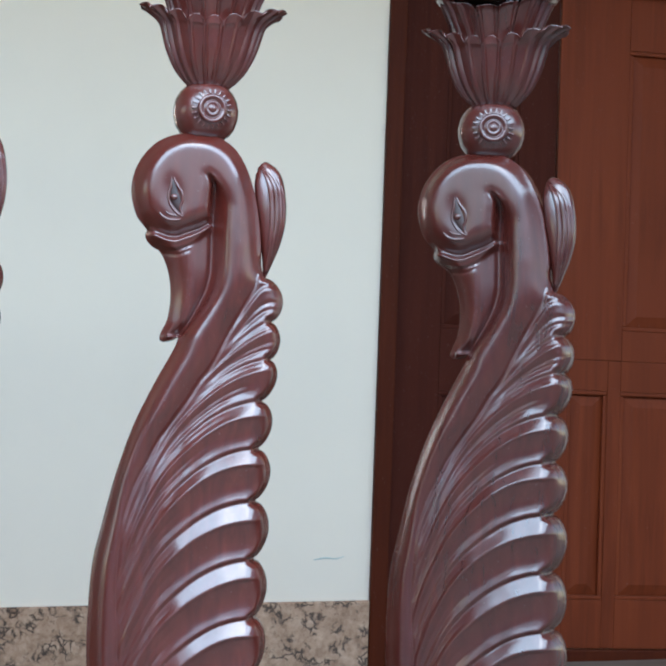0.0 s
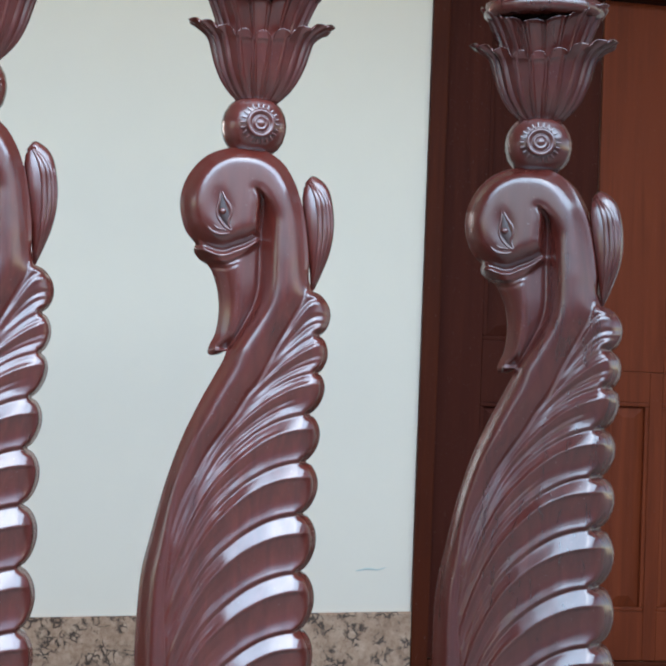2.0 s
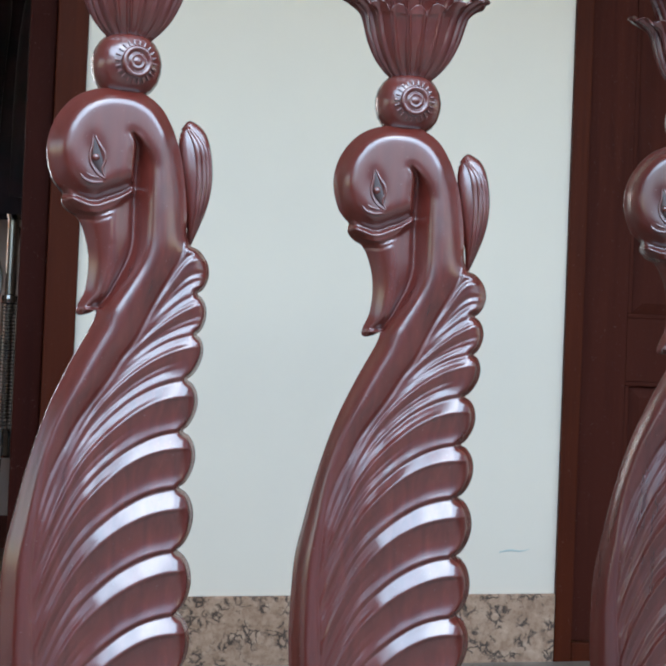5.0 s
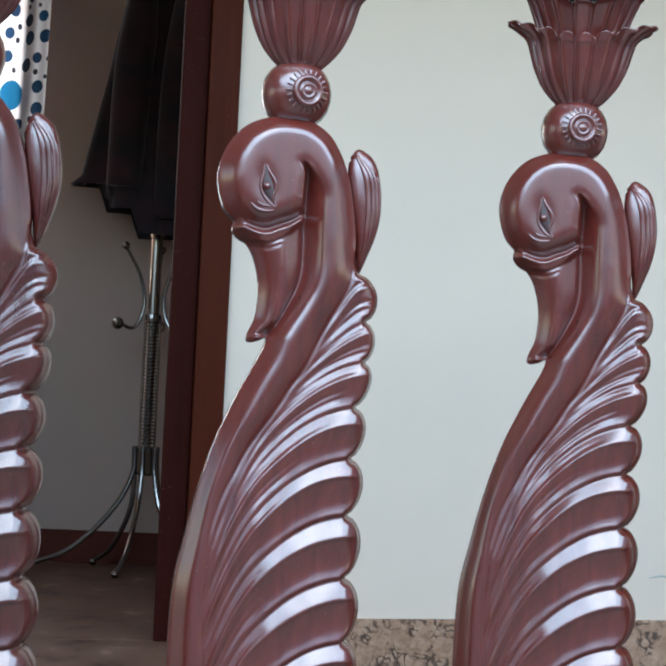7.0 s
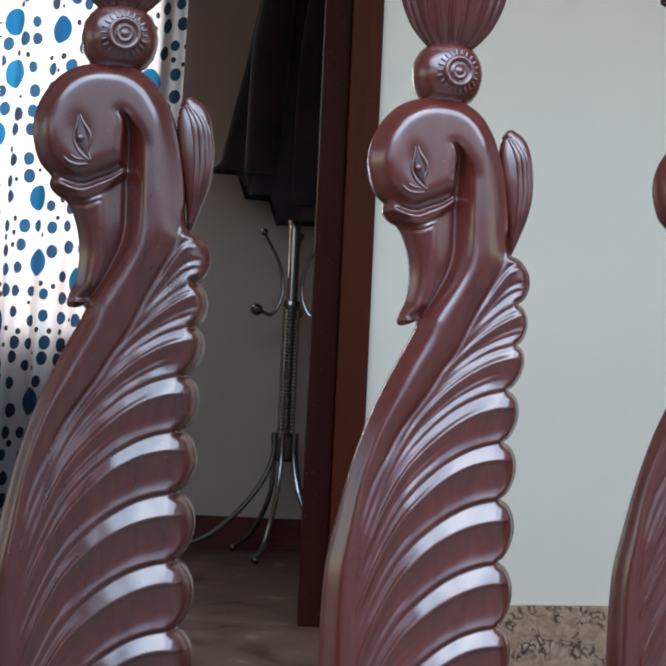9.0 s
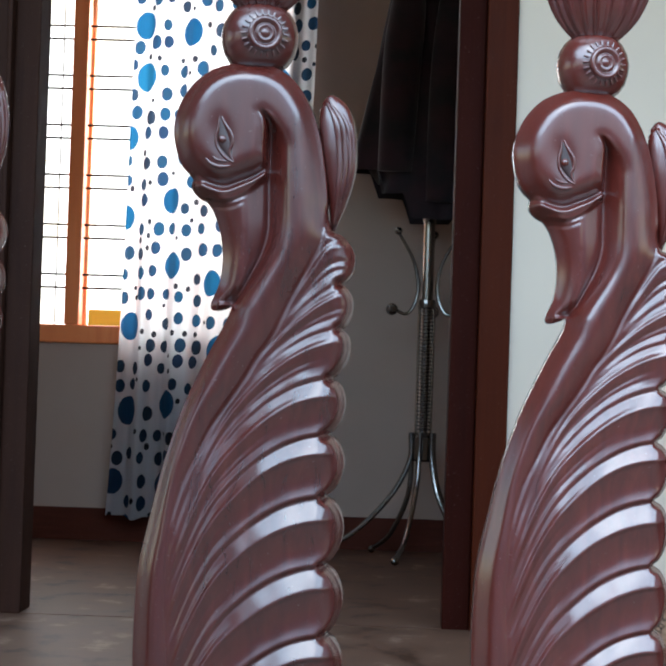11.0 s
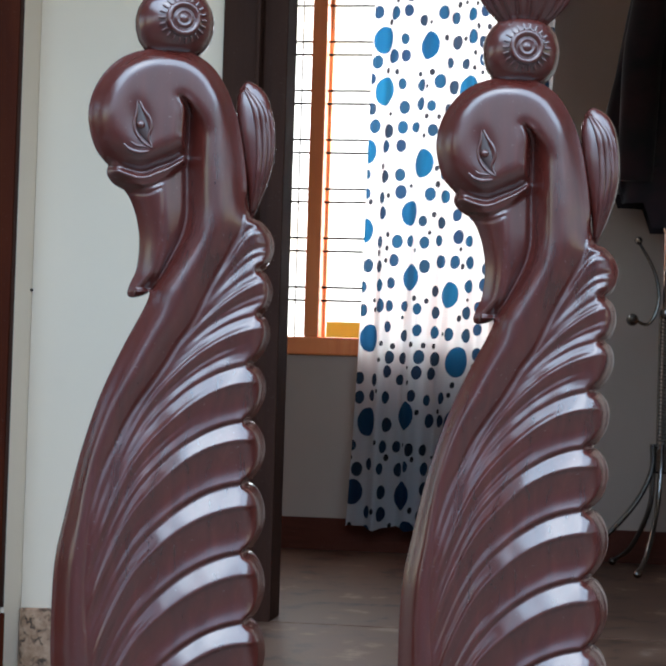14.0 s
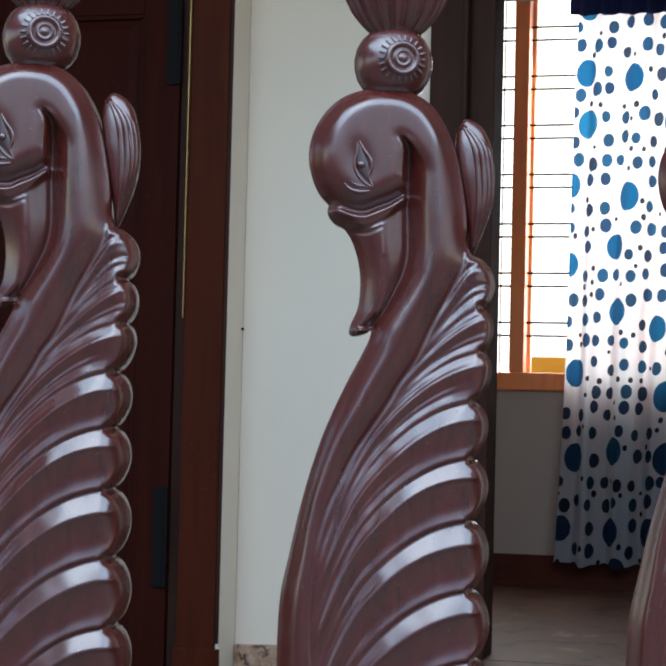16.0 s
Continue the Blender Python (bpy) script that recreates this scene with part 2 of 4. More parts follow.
def box(x0, x1, y0, y1, z0, z1, bevel=0.0):
    return slab(bmesh.new(), x0, x1, y0, y1, z0, z1, bevel)


def smooth_path(points, steps):
    """Catmull-Rom through rows of numbers."""
    p = np.array(points, float)
    p = np.vstack([2 * p[0] - p[1], p, 2 * p[-1] - p[-2]])
    out = []
    for i in range(1, len(p) - 2):
        for j in range(steps):
            t = j / steps
            a, b, c, d = p[i - 1:i + 3]
            out.append(0.5 * (2 * b + (c - a) * t + (2 * a - 5 * b + 4 * c - d) * t * t + (3 * b - a - 3 * c + d) * t ** 3))
    out.append(p[-2])
    return np.array(out)


def squared(v, power):
    return math.copysign(abs(v) ** power, v)


def sweep(bm, rows, sides=20, cap=True, power=1.0):
    """A tube through rows of x, y, z, radius, flattening (depth over radius); a power under 1 flattens its faces."""
    rows = np.array(rows, float)
    pts = rows[:, :3]
    tan = np.gradient(pts, axis=0)
    rings = []
    ref = Vector((0, 1, 0))
    for p, t, r in zip(pts, tan, rows[:, 3:]):
        t = Vector(t).normalized()
        a = t.cross(ref)
        if a.length < 1e-4:
            a = t.cross(Vector((1, 0, 0)))
        a.normalize()
        b = a.cross(t).normalized()
        flat = r[1] if len(r) > 1 else 1.0
        rings.append([bm.verts.new(Vector(p) + (a * squared(math.cos(q), power) + b * squared(math.sin(q), power) * flat) * r[0]) for q in (2 * math.pi * s / sides for s in range(sides))])
    for lo, hi in zip(rings, rings[1:]):
        for s in range(sides):
            bm.faces.new((lo[s], lo[(s + 1) % sides], hi[(s + 1) % sides], hi[s]))
    if cap:
        bm.faces.new(rings[0][::-1])
        bm.faces.new(rings[-1])
    bmesh.ops.recalc_face_normals(bm, faces=bm.faces[:])
    return bm


def tube(rows, sides=12):
    return sweep(bmesh.new(), rows, sides)


def ball(x, y, z, r, seg=12):
    bm = bmesh.new()
    bmesh.ops.create_uvsphere(bm, u_segments=seg, v_segments=seg // 2 + 2, radius=r, matrix=Matrix.Translation((x, y, z)))
    return bm


def lathe(bm, profile, sides=32, centre=(0, 0)):
    """A turned shape about the z axis from rows of radius, z."""
    rings = [[bm.verts.new((centre[0] + r * math.cos(2 * math.pi * s / sides), centre[1] + r * math.sin(2 * math.pi * s / sides), z)) for s in range(sides)] for r, z in profile]
    for lo, hi in zip(rings, rings[1:]):
        for s in range(sides):
            bm.faces.new((lo[s], lo[(s + 1) % sides], hi[(s + 1) % sides], hi[s]))
    bm.faces.new(rings[0][::-1])
    bm.faces.new(rings[-1])
    return bm


def structure(name, bm, material, label, category):
    return tagged(link_mesh(name, bm, material), label, category, kind="structure")


def thing(name, label, category, at=(0, 0, 0), group=""):
    ob = new(name)
    ob.location = at
    return tagged(ob, label, category, group)


# ---------------------------------------------------------------- the porch and the house wall
FLOOR_SLOPE = 0.0317  # the porch floor falls to the left


def porch_z(x):
    return FLOOR_SLOPE * (x - 1.0) - 0.05


bm = bmesh.new()
quad = [(-8, -5.2, porch_z(-8)), (6, -5.2, porch_z(6)), (6, 0.02, porch_z(6)), (-8, 0.02, porch_z(-8))]
top = [bm.verts.new(q) for q in quad]
low = [bm.verts.new((q[0], q[1], q[2] - 0.25)) for q in quad]
bm.faces.new(top)
bm.faces.new(low[::-1])
for i in range(4):
    bm.faces.new((top[i], low[i], low[(i + 1) % 4], top[(i + 1) % 4]))
bmesh.ops.recalc_face_normals(bm, faces=bm.faces[:])
structure("floor_porch", bm, porch_tile, "brown tiled porch floor along the house wall", "floor")

bm = bmesh.new()
bmesh.ops.create_grid(bm, x_segments=2, y_segments=2, size=400, matrix=Matrix.Translation((0, 0, -0.6)))
k = Mat("packed_yard_earth")
k.set(Base_Color=k.ramp(k.noise(2.0, 6, 0.6), (0.3, (0.10, 0.096, 0.09)), (0.7, (0.16, 0.155, 0.148))), Roughness=0.9)
structure("ground", bm, k.m, "brown-grey packed earth ground of the yard", "ground")

# unseen ceiling pieces, placed to bound the gap the added skylight enters by
structure("ceiling_porch", box(-8, 6, -2.74, 0.0, 3.0, 3.12), ceiling_paint, "unseen white porch ceiling slab over the doors", "ceiling")
structure("ceiling_porch_front", box(-8, 6, -6.6, -6.35, 2.94, 3.12), ceiling_paint, "unseen white beam that bounds the roof opening", "ceiling")
structure("ceiling_porch_end", box(-8, -4.15, -6.3495, -2.7405, 3.0, 3.12), ceiling_paint, "unseen white slab beside the roof opening", "ceiling")
structure("ceiling_porch_far_end", box(3.8, 6, -6.3495, -2.7405, 3.0, 3.12), ceiling_paint, "unseen white slab beside the roof opening", "ceiling")

# unseen wall added behind the camera to set the low reflections
structure("wall_unseen", box(-14, 12, -9.4, -9.2, -0.6, 2.1, 0.01), wall_paint("unseen_wall_paint", (0.36, 0.37, 0.40), (0.31, 0.32, 0.35)), "unseen grey wall added to set what the varnish reflects", "wall")
DOOR_TOP = 2.10
T = 0.18  # wall thickness
structure("wall_right", box(2.60, 6, 0, T, -0.3, 3.0), paint, "pale blue painted wall beside the closed door", "wall")
structure("wall_middle", box(-0.506, 1.012, 0, T, -0.3, 3.0), paint, "pale blue painted wall between two doorways", "wall")
structure("wall_over_door", box(1.012, 2.60, 0.001, T, DOOR_TOP + 0.13, 3.0), paint, "pale blue painted wall over the closed door", "wall")
structure("wall_over_doorway", box(-2.137, -0.506, 0.001, T, 2.18, 3.0), paint, "pale blue painted wall over the open doorway", "wall")
structure("wall_left", box(-2.722, -2.137, 0, T, -0.5, 3.0), paint, "narrow pale blue painted wall between two doorways", "wall")
structure("wall_projecting", box(-2.76, -2.7235, -0.16, T, -0.5, 3.0), paint, "narrow painted return beside the dark door frame", "wall")
structure("wall_far_left", box(-8, -4.1, -0.16, 0, -0.5, 3.0), paint, "pale blue painted wall", "wall")


def skirting(name, x0, x1, y, height):
    bm = bmesh.new()
    prof = [(0.002, 0.0), (-0.018, 0.0), (-0.018, height - 0.006), (-0.013, height), (0.002, height)]
    ends = [[bm.verts.new((x, y + p, porch_z(x) + q)) for p, q in prof] for x in (x0, x1)]
    for i in range(5):
        bm.faces.new((ends[0][i], ends[1][i], ends[1][(i + 1) % 5], ends[0][(i + 1) % 5]))
    bm.faces.new(ends[0][::-1])
    bm.faces.new(ends[1])
    bmesh.ops.recalc_face_normals(bm, faces=bm.faces[:])
    return structure(name, bm, granite, "speckled brown granite skirting along the wall", "skirting")


skirting("baseboard_middle", -0.504, 1.010, 0, 0.210)
skirting("baseboard_left", -2.72, -2.14, 0, 0.210)


# ---------------------------------------------------------------- doors
def hinge(parent, x, y, z0, z1, material=brass, plate=0.0):
    h = part("hinge", box(x - 0.004, x + 0.004, y - 0.003, y + 0.001, z0, z1), material, parent, "black iron butt hinge" if material == iron else "aged brass butt hinge")
    if plate:
        part("plate", box(x - plate, x - 0.0045, y - 0.0045, y + 0.001, z0, z1, 0.001), material, h)
    n = 5
    step = (z1 - z0) / n
    for i in range(n):
        bm = lathe(bmesh.new(), [(0.0055, z0 + i * step + 0.0008), (0.0065, z0 + i * step + 0.002), (0.0065, z0 + (i + 1) * step - 0.002), (0.0055, z0 + (i + 1) * step - 0.0008)], 10, (x, y - 0.006))
        part("knuckle", bm, material, h)
    return h


def raised_panel(x0, x1, z0, z1, y):
    """A panel with a bevelled field, set behind the face of the leaf at y."""
    bm = bmesh.new()
    m = 0.05
    outer = [(x0, y + 0.014, z0), (x1, y + 0.014, z0), (x1, y + 0.014, z1), (x0, y + 0.014, z1)]
    rim = [(x0 + 0.012, y + 0.018, z0 + 0.012), (x1 - 0.012, y + 0.018, z0 + 0.012), (x1 - 0.012, y + 0.018, z1 - 0.012), (x0 + 0.012, y + 0.018, z1 - 0.012)]
    field = [(x0 + m, y + 0.006, z0 + m), (x1 - m, y + 0.006, z0 + m), (x1 - m, y + 0.006, z1 - m), (x0 + m, y + 0.006, z1 - m)]
    loops = [[bm.verts.new(p) for p in loop] for loop in (outer, rim, field)]
    for a, b in zip(loops, loops[1:]):
        for i in range(4):
            bm.faces.new((a[i], a[(i + 1) % 4], b[(i + 1) % 4], b[i]))
    bm.faces.new(loops[-1])
    back = [bm.verts.new((p[0], y + 0.03, p[2])) for p in outer]
    for i in range(4):
        bm.faces.new((loops[0][i], back[i], back[(i + 1) % 4], loops[0][(i + 1) % 4]))
    bm.faces.new(back[::-1])
    bmesh.ops.recalc_face_normals(bm, faces=bm.faces[:])
    return bm


def moulding(x0, x1, z0, z1, y):
    bm = bmesh.new()
    w = 0.014
    for a in ((x0, x1, z0, z0 + w), (x0, x1, z1 - w, z1), (x0, x0 + w, z0 + w, z1 - w), (x1 - w, x1, z0 + w, z1 - w)):
        slab(bm, a[0], a[1], y + 0.002, y + 0.02, a[2], a[3], 0.004)
    return bm


def leaf(parent, x0, x1, y, z0, z1, xs, zs, material=door_wood):
    """A door leaf: stiles at both sides, rails and raised panels. xs: the panel columns, zs: the panel rows."""
    lf = part("door_leaf", box(x0, xs[0][0], y, y + 0.04, z0, z1, 0.003), material, parent)
    edges = [xs[0][0]] + [v for c in zip(xs, xs[1:]) for v in (c[0][1], c[1][0])] + [xs[-1][1], x1]
    for a, b in zip(edges[1::2], edges[2::2]):
        part("stile", box(a, b, y, y + 0.04, z0, z1, 0.003), material, lf)
    for a, b in xs:
        bounds = [z0] + [v for c in zs for v in c] + [z1]
        for p, q in zip(bounds[::2], bounds[1::2]):
            part("rail", box(a + 0.0005, b - 0.0005, y + 0.0005, y + 0.0395, p, q, 0.002), material, lf)
        for p, q in zs:
            part("panel", raised_panel(a, b, p, q, y), material, lf)
            part("moulding", moulding(a, b, p, q, y), material, lf)
    return lf


# closed double door beside the wall
TALL = 2.17
door = thing("door_1", "closed dark red-brown panelled wooden double door", "door", (0, 0, 0))
tagged(door, kind="structure")
part("frame_post", box(1.012, 1.068, -0.02, 0.14, -0.09, TALL, 0.006), frame_wood, door)
part("frame_post", box(2.53, 2.60, -0.02, 0.14, -0.09, TALL, 0.006), frame_wood, door)
part("frame_head", box(1.012, 2.60, -0.02, 0.14, TALL + 0.001, TALL + 0.06, 0.006), frame_wood, door)
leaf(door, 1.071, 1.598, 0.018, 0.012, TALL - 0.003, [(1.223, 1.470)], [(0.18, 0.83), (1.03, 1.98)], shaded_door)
leaf(door, 1.602, 2.527, 0.010, 0.012, 0.9495, [(1.66, 1.80), (1.845, 2.36)], [(0.17, 0.85)])
leaf(door, 1.602, 2.527, 0.010, 0.95, TALL - 0.003, [(1.845, 2.36)], [(1.05, 1.98)])
part("threshold", box(1.069, 2.529, -0.016, 0.136, -0.09, 0.010, 0.004), frame_wood, door)
hinge(door, 1.060, -0.005, 1.643, 1.912)
hinge(door, 1.058, -0.005, 0.321, 0.588)
part("pelmet", box(0.985, 2.60, -0.10, -0.021, TALL + 0.004, TALL + 0.20, 0.01), dark_frame, door, "dark wooden pelmet over the door")

# the dark door at the far end, in the projecting wall
door = thing("door_2", "dark brown wooden door in a deep frame with black iron hinges", "door")
tagged(door, kind="structure")
FY = -0.16
part("frame_post", box(-2.859, -2.735, FY - 0.012, 0.0, -0.14, 2.16, 0.006), frame_wood, door)
part("frame_bead", box(-2.735, -2.7245, FY - 0.008, FY + 0.01, 0.06, 2.16, 0.003), dark_frame, door)
part("frame_foot", box(-2.865, -2.715, FY - 0.02, FY - 0.0125, -0.14, 0.045, 0.004), frame_wood, door)
part("frame_head", box(-3.96, -2.735, FY - 0.012, 0.0, 2.161, 2.26, 0.006), frame_wood, door)
part("frame_post", box(-4.08, -3.96, FY - 0.012, 0.0, -0.14, 2.16, 0.006), frame_wood, door)
leaf(door, -3.955, -2.90, FY + 0.002, -0.12, 2.15, [(-3.80, -3.46), (-3.40, -3.02)], [(0.1, 0.85), (1.0, 2.0)], shaded_maroon)
part("rebate", box(-2.898, -2.861, FY + 0.02, -0.02, -0.12, 2.15), dark_frame, door)
hinge(door, -2.899, FY, 1.775, 2.04, iron, 0.042)
hinge(door, -2.903, FY, 0.221, 0.531, iron, 0.042)
part("seal_strip", box(-2.8645, -2.8605, FY - 0.016, FY - 0.006, 1.05, 2.15), brass, door, "thin bright metal strip on the door frame")

# open doorway into the bedroom
door = thing("door_3", "open doorway with a moulded wooden frame into the bedroom", "doorway")
tagged(door, kind="structure")
part("frame_post", box(-0.598, -0.505, -0.022, T + 0.02, -0.06, 2.08, 0.006), frame_wood, door)
part("frame_stop", box(-0.680, -0.599, 0.018, T, -0.06, 2.08, 0.006), shaded_maroon, door, "maroon frame stop darkened for the shade it lies in")
# left side in a darker brown than the right: its shade is in the colour
part("frame_post", box(-2.137, -2.020, -0.022, T + 0.02, -0.10, 2.08, 0.008), dark_frame, door, "frame post with its shade put into a darker brown")
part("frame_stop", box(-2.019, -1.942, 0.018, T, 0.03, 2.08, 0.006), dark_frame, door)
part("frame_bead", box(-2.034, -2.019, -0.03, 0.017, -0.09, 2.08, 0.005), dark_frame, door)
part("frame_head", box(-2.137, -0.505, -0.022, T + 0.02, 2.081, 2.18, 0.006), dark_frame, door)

bm = lathe(bmesh.new(), [(0.002, 0.0), (0.002, 0.012), (0.005, 0.0125), (0.004, 0.015)], 10)
bmesh.ops.transform(bm, matrix=pose(-2.720, 0.0, 1.025, 90), verts=bm.verts[:])
tagged(link_mesh("nail", bm, iron), "small dark nail driven into the painted wall", "nail")

bm = bmesh.new()
sweep(bm, smooth_path([(0.83, -0.0012, 0.283, 0.0015, 0.6), (0.865, -0.0012, 0.290, 0.003, 0.5), (0.90, -0.0012, 0.288, 0.002, 0.5), (0.925, -0.0012, 0.296, 0.001, 0.6)], 5), 8)
k = Mat("grey_scuff", (0.47, 0.48, 0.43), 0.8)
tagged(link_mesh("scuff", bm, k.m), "faint grey scuff mark on the painted wall", "scuff mark", kind="structure")

# ---------------------------------------------------------------- bedroom
BACK = 2.52
bm = bmesh.new()
for ax, ay in ((-2.136, -1.4), (-0.507, -1.4), (-0.507, 0.020), (-2.136, 0.020)):
    bm.verts.new((ax, ay, -0.2))
bm.verts.ensure_lookup_table()
bm.faces.new(bm.verts[:])
landing = bmesh.ops.extrude_face_region(bm, geom=bm.faces[:])
for v in landing["geom"]:
    if isinstance(v, bmesh.types.BMVert):
        v.co.z += 0.233
bmesh.ops.recalc_face_normals(bm, faces=bm.faces[:])
structure("floor_landing", bm, bedroom_tile, "worn brown stone landing before the open doorway", "floor")
RZ = 0.035
structure("floor_bedroom", box(-4.2, 0.8, 0.0205, BACK + 0.2, -0.3, RZ), bedroom_tile, "worn polished brown bedroom floor", "floor")
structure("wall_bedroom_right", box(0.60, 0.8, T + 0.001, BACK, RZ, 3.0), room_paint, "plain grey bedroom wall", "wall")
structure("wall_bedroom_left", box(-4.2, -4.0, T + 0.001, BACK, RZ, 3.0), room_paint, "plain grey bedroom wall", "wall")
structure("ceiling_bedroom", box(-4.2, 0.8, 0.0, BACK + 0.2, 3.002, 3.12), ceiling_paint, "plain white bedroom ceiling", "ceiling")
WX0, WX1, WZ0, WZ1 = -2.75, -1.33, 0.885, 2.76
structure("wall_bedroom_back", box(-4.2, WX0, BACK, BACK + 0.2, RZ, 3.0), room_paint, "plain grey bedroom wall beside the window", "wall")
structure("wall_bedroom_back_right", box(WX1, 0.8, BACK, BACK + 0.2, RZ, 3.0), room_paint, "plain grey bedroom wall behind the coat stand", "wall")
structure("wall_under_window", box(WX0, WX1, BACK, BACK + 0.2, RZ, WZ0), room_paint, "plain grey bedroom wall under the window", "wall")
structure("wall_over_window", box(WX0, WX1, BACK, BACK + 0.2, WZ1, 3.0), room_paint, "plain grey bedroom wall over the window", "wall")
structure("baseboard_bedroom", box(-4.0, 0.60, BACK - 0.012, BACK - 0.0005, RZ, 0.175, 0.003), skirt_wood, "dark red-brown tile skirting of the bedroom", "skirting")

window = thing("window_1", "barred wooden window with orange-brown frame in bright daylight", "window")
tagged(window, kind="structure")
part("sill", box(WX0, WX1, BACK - 0.02, BACK + 0.14, WZ0 + 0.001, 0.965, 0.008), window_wood, window)
part("head", box(WX0, WX1, BACK - 0.01, BACK + 0.14, 2.70, WZ1 - 0.001, 0.008), window_wood, window)
for a, b in ((WX0 + 0.001, WX0 + 0.07), (WX1 - 0.07, WX1 - 0.001), (-2.292, -2.226), (-1.84, -1.775)):
    part("mullion", box(a, b, BACK - 0.01, BACK + 0.09, 0.966, 2.699, 0.006), window_wood, window)
    part("shutter_edge", box(b - 0.020, b + 0.014, BACK + 0.092, BACK + 0.135, 0.966, 2.699, 0.004), lit_shutter_wood, window, "shutter edge paled for the lit side of the mullion")
for i in range(8):
    for d in (0.0, 0.058):
        z = 1.128 + i * 0.2185 + d
        if z < 2.69:
            part("bar", tube([(WX0 + 0.05, BACK + 0.05, z, 0.0048), (WX1 - 0.05, BACK + 0.05, z, 0.0048)], 8), iron, window, "thin black iron bar")
part("upright_bar", tube([(-2.345, BACK + 0.062, 0.96, 0.003), (-2.345, BACK + 0.062, 2.70, 0.003)], 8), iron, window)

ring = [(-2.381 + 0.024 * math.cos(q), BACK + 0.045, 2.553 + 0.020 * math.sin(q), 0.005) for q in (2 * math.pi * i / 16 for i in range(17))]
part("latch_ring", tube(ring, 8), iron, window)
bm = bmesh.new()
bmesh.ops.create_grid(bm, x_segments=1, y_segments=1, size=1, matrix=Matrix.Translation((-2.6, 6.5, 2.4)) @ Matrix.Rotation(radians(90), 4, "X") @ Matrix.Diagonal((4.5, 4.0, 1, 1)))
structure("backdrop", bm, outdoors, "bright hazy daylight outside the bedroom window", "backdrop")
tagged(link_mesh("garden_wall", box(-2.47, -1.2, 4.2, 4.35, -0.6, 1.09, 0.01), yellow_paint), "low yellow painted wall outside the window", "wall", kind="structure")


# ---------------------------------------------------------------- curtain
def curtain_sheet(x_at, z0, z1, y, folds, depth, nx=150, nz=40):
    """A hanging cloth. x_at(z) gives its two edges; the cloth is wider than its hang by the folds."""
    bm = bmesh.new()
    uvl = bm.loops.layers.uv.new("print")
    grid, flat = [], {}
    for j in range(nz + 1):
        z = z1 + (z0 - z1) * j / nz
        a, b = x_at(z)
        rowv, run = [], 0.0
        for i in range(nx + 1):
            s = i / nx
            wob = math.sin(2 * math.pi * folds * s + 0.5 * math.sin(3 * s + z)) + 0.35 * math.sin(2 * math.pi * folds * 2.3 * s + 1.3)
            amp = depth * (0.65 + 0.35 * (j / nz))
            v = bm.verts.new((a + (b - a) * s + 0.010 * math.sin(9 * s + 2 * z), y + amp * wob, z + (0.008 * wob if j == nz else 0)))
            if rowv:
                last = rowv[-1]
                run += math.hypot(v.co.x - last.co.x, v.co.y - last.co.y)
            flat[v] = (run, z)
            rowv.append(v)
        grid.append(rowv)
    for lo, hi in zip(grid, grid[1:]):
        for i in range(nx):
            f = bm.faces.new((lo[i], hi[i], hi[i + 1], lo[i + 1]))
            for lp in f.loops:
                lp[uvl].uv = flat[lp.vert]
    return bm


curtain = thing("curtain", "white curtain printed with blue and grey spots, backlit by the window", "curtain", (0, 0, 0))
part("cloth", curtain_sheet(lambda z: (-2.065 + 0.033 * max(0, z - 0.15), -1.232), 0.15, 2.52, 2.38, 5, 0.030), curtain_cloth, curtain, smooth=True)
part("valance", curtain_sheet(lambda z: (-2.02, -1.22), 2.495, 2.85, 2.345, 9, 0.018), blue_cloth, curtain, "dark blue gathered valance", smooth=True)
part("rod", tube([(-2.9, 2.37, 2.86, 0.014), (-1.1, 2.37, 2.86, 0.014)]), chrome, curtain)


# ---------------------------------------------------------------- coat stand and coat
SX, SY = -0.722, 2.20
stand = thing("coat_stand", "chrome coat stand with ball hooks and curved legs", "coat stand", (SX, SY, RZ))
part("upper_tube", lathe(bmesh.new(), [(0.024, 1.06), (0.024, 1.39), (0.029, 1.392), (0.029, 1.41), (0.020, 1.415), (0.020, 2.3)], 16), chrome, stand)
part("joint", lathe(bmesh.new(), [(0.024, 1.035), (0.034, 1.04), (0.036, 1.055), (0.034, 1.07), (0.024, 1.075)], 16), chrome, stand)
core = part("core", lathe(bmesh.new(), [(0.016, 0.42), (0.016, 1.04)], 12), chrome, stand)
for i in range(34):
    z = 0.53 + i * 0.0148
    part("ring", lathe(bmesh.new(), [(0.017, z), (0.026, z + 0.0025), (0.027, z + 0.005), (0.026, z + 0.0075), (0.017, z + 0.01)], 14), chrome, core)
for dx in (-0.030, 0.030):
    part("side_rod", tube([(dx, 0, 0.45, 0.006), (dx, 0, 1.05, 0.006)], 8), chrome, stand)
part("hub", lathe(bmesh.new(), [(0.03, 0.40), (0.045, 0.41), (0.045, 0.50), (0.03, 0.52)], 16), chrome, stand)
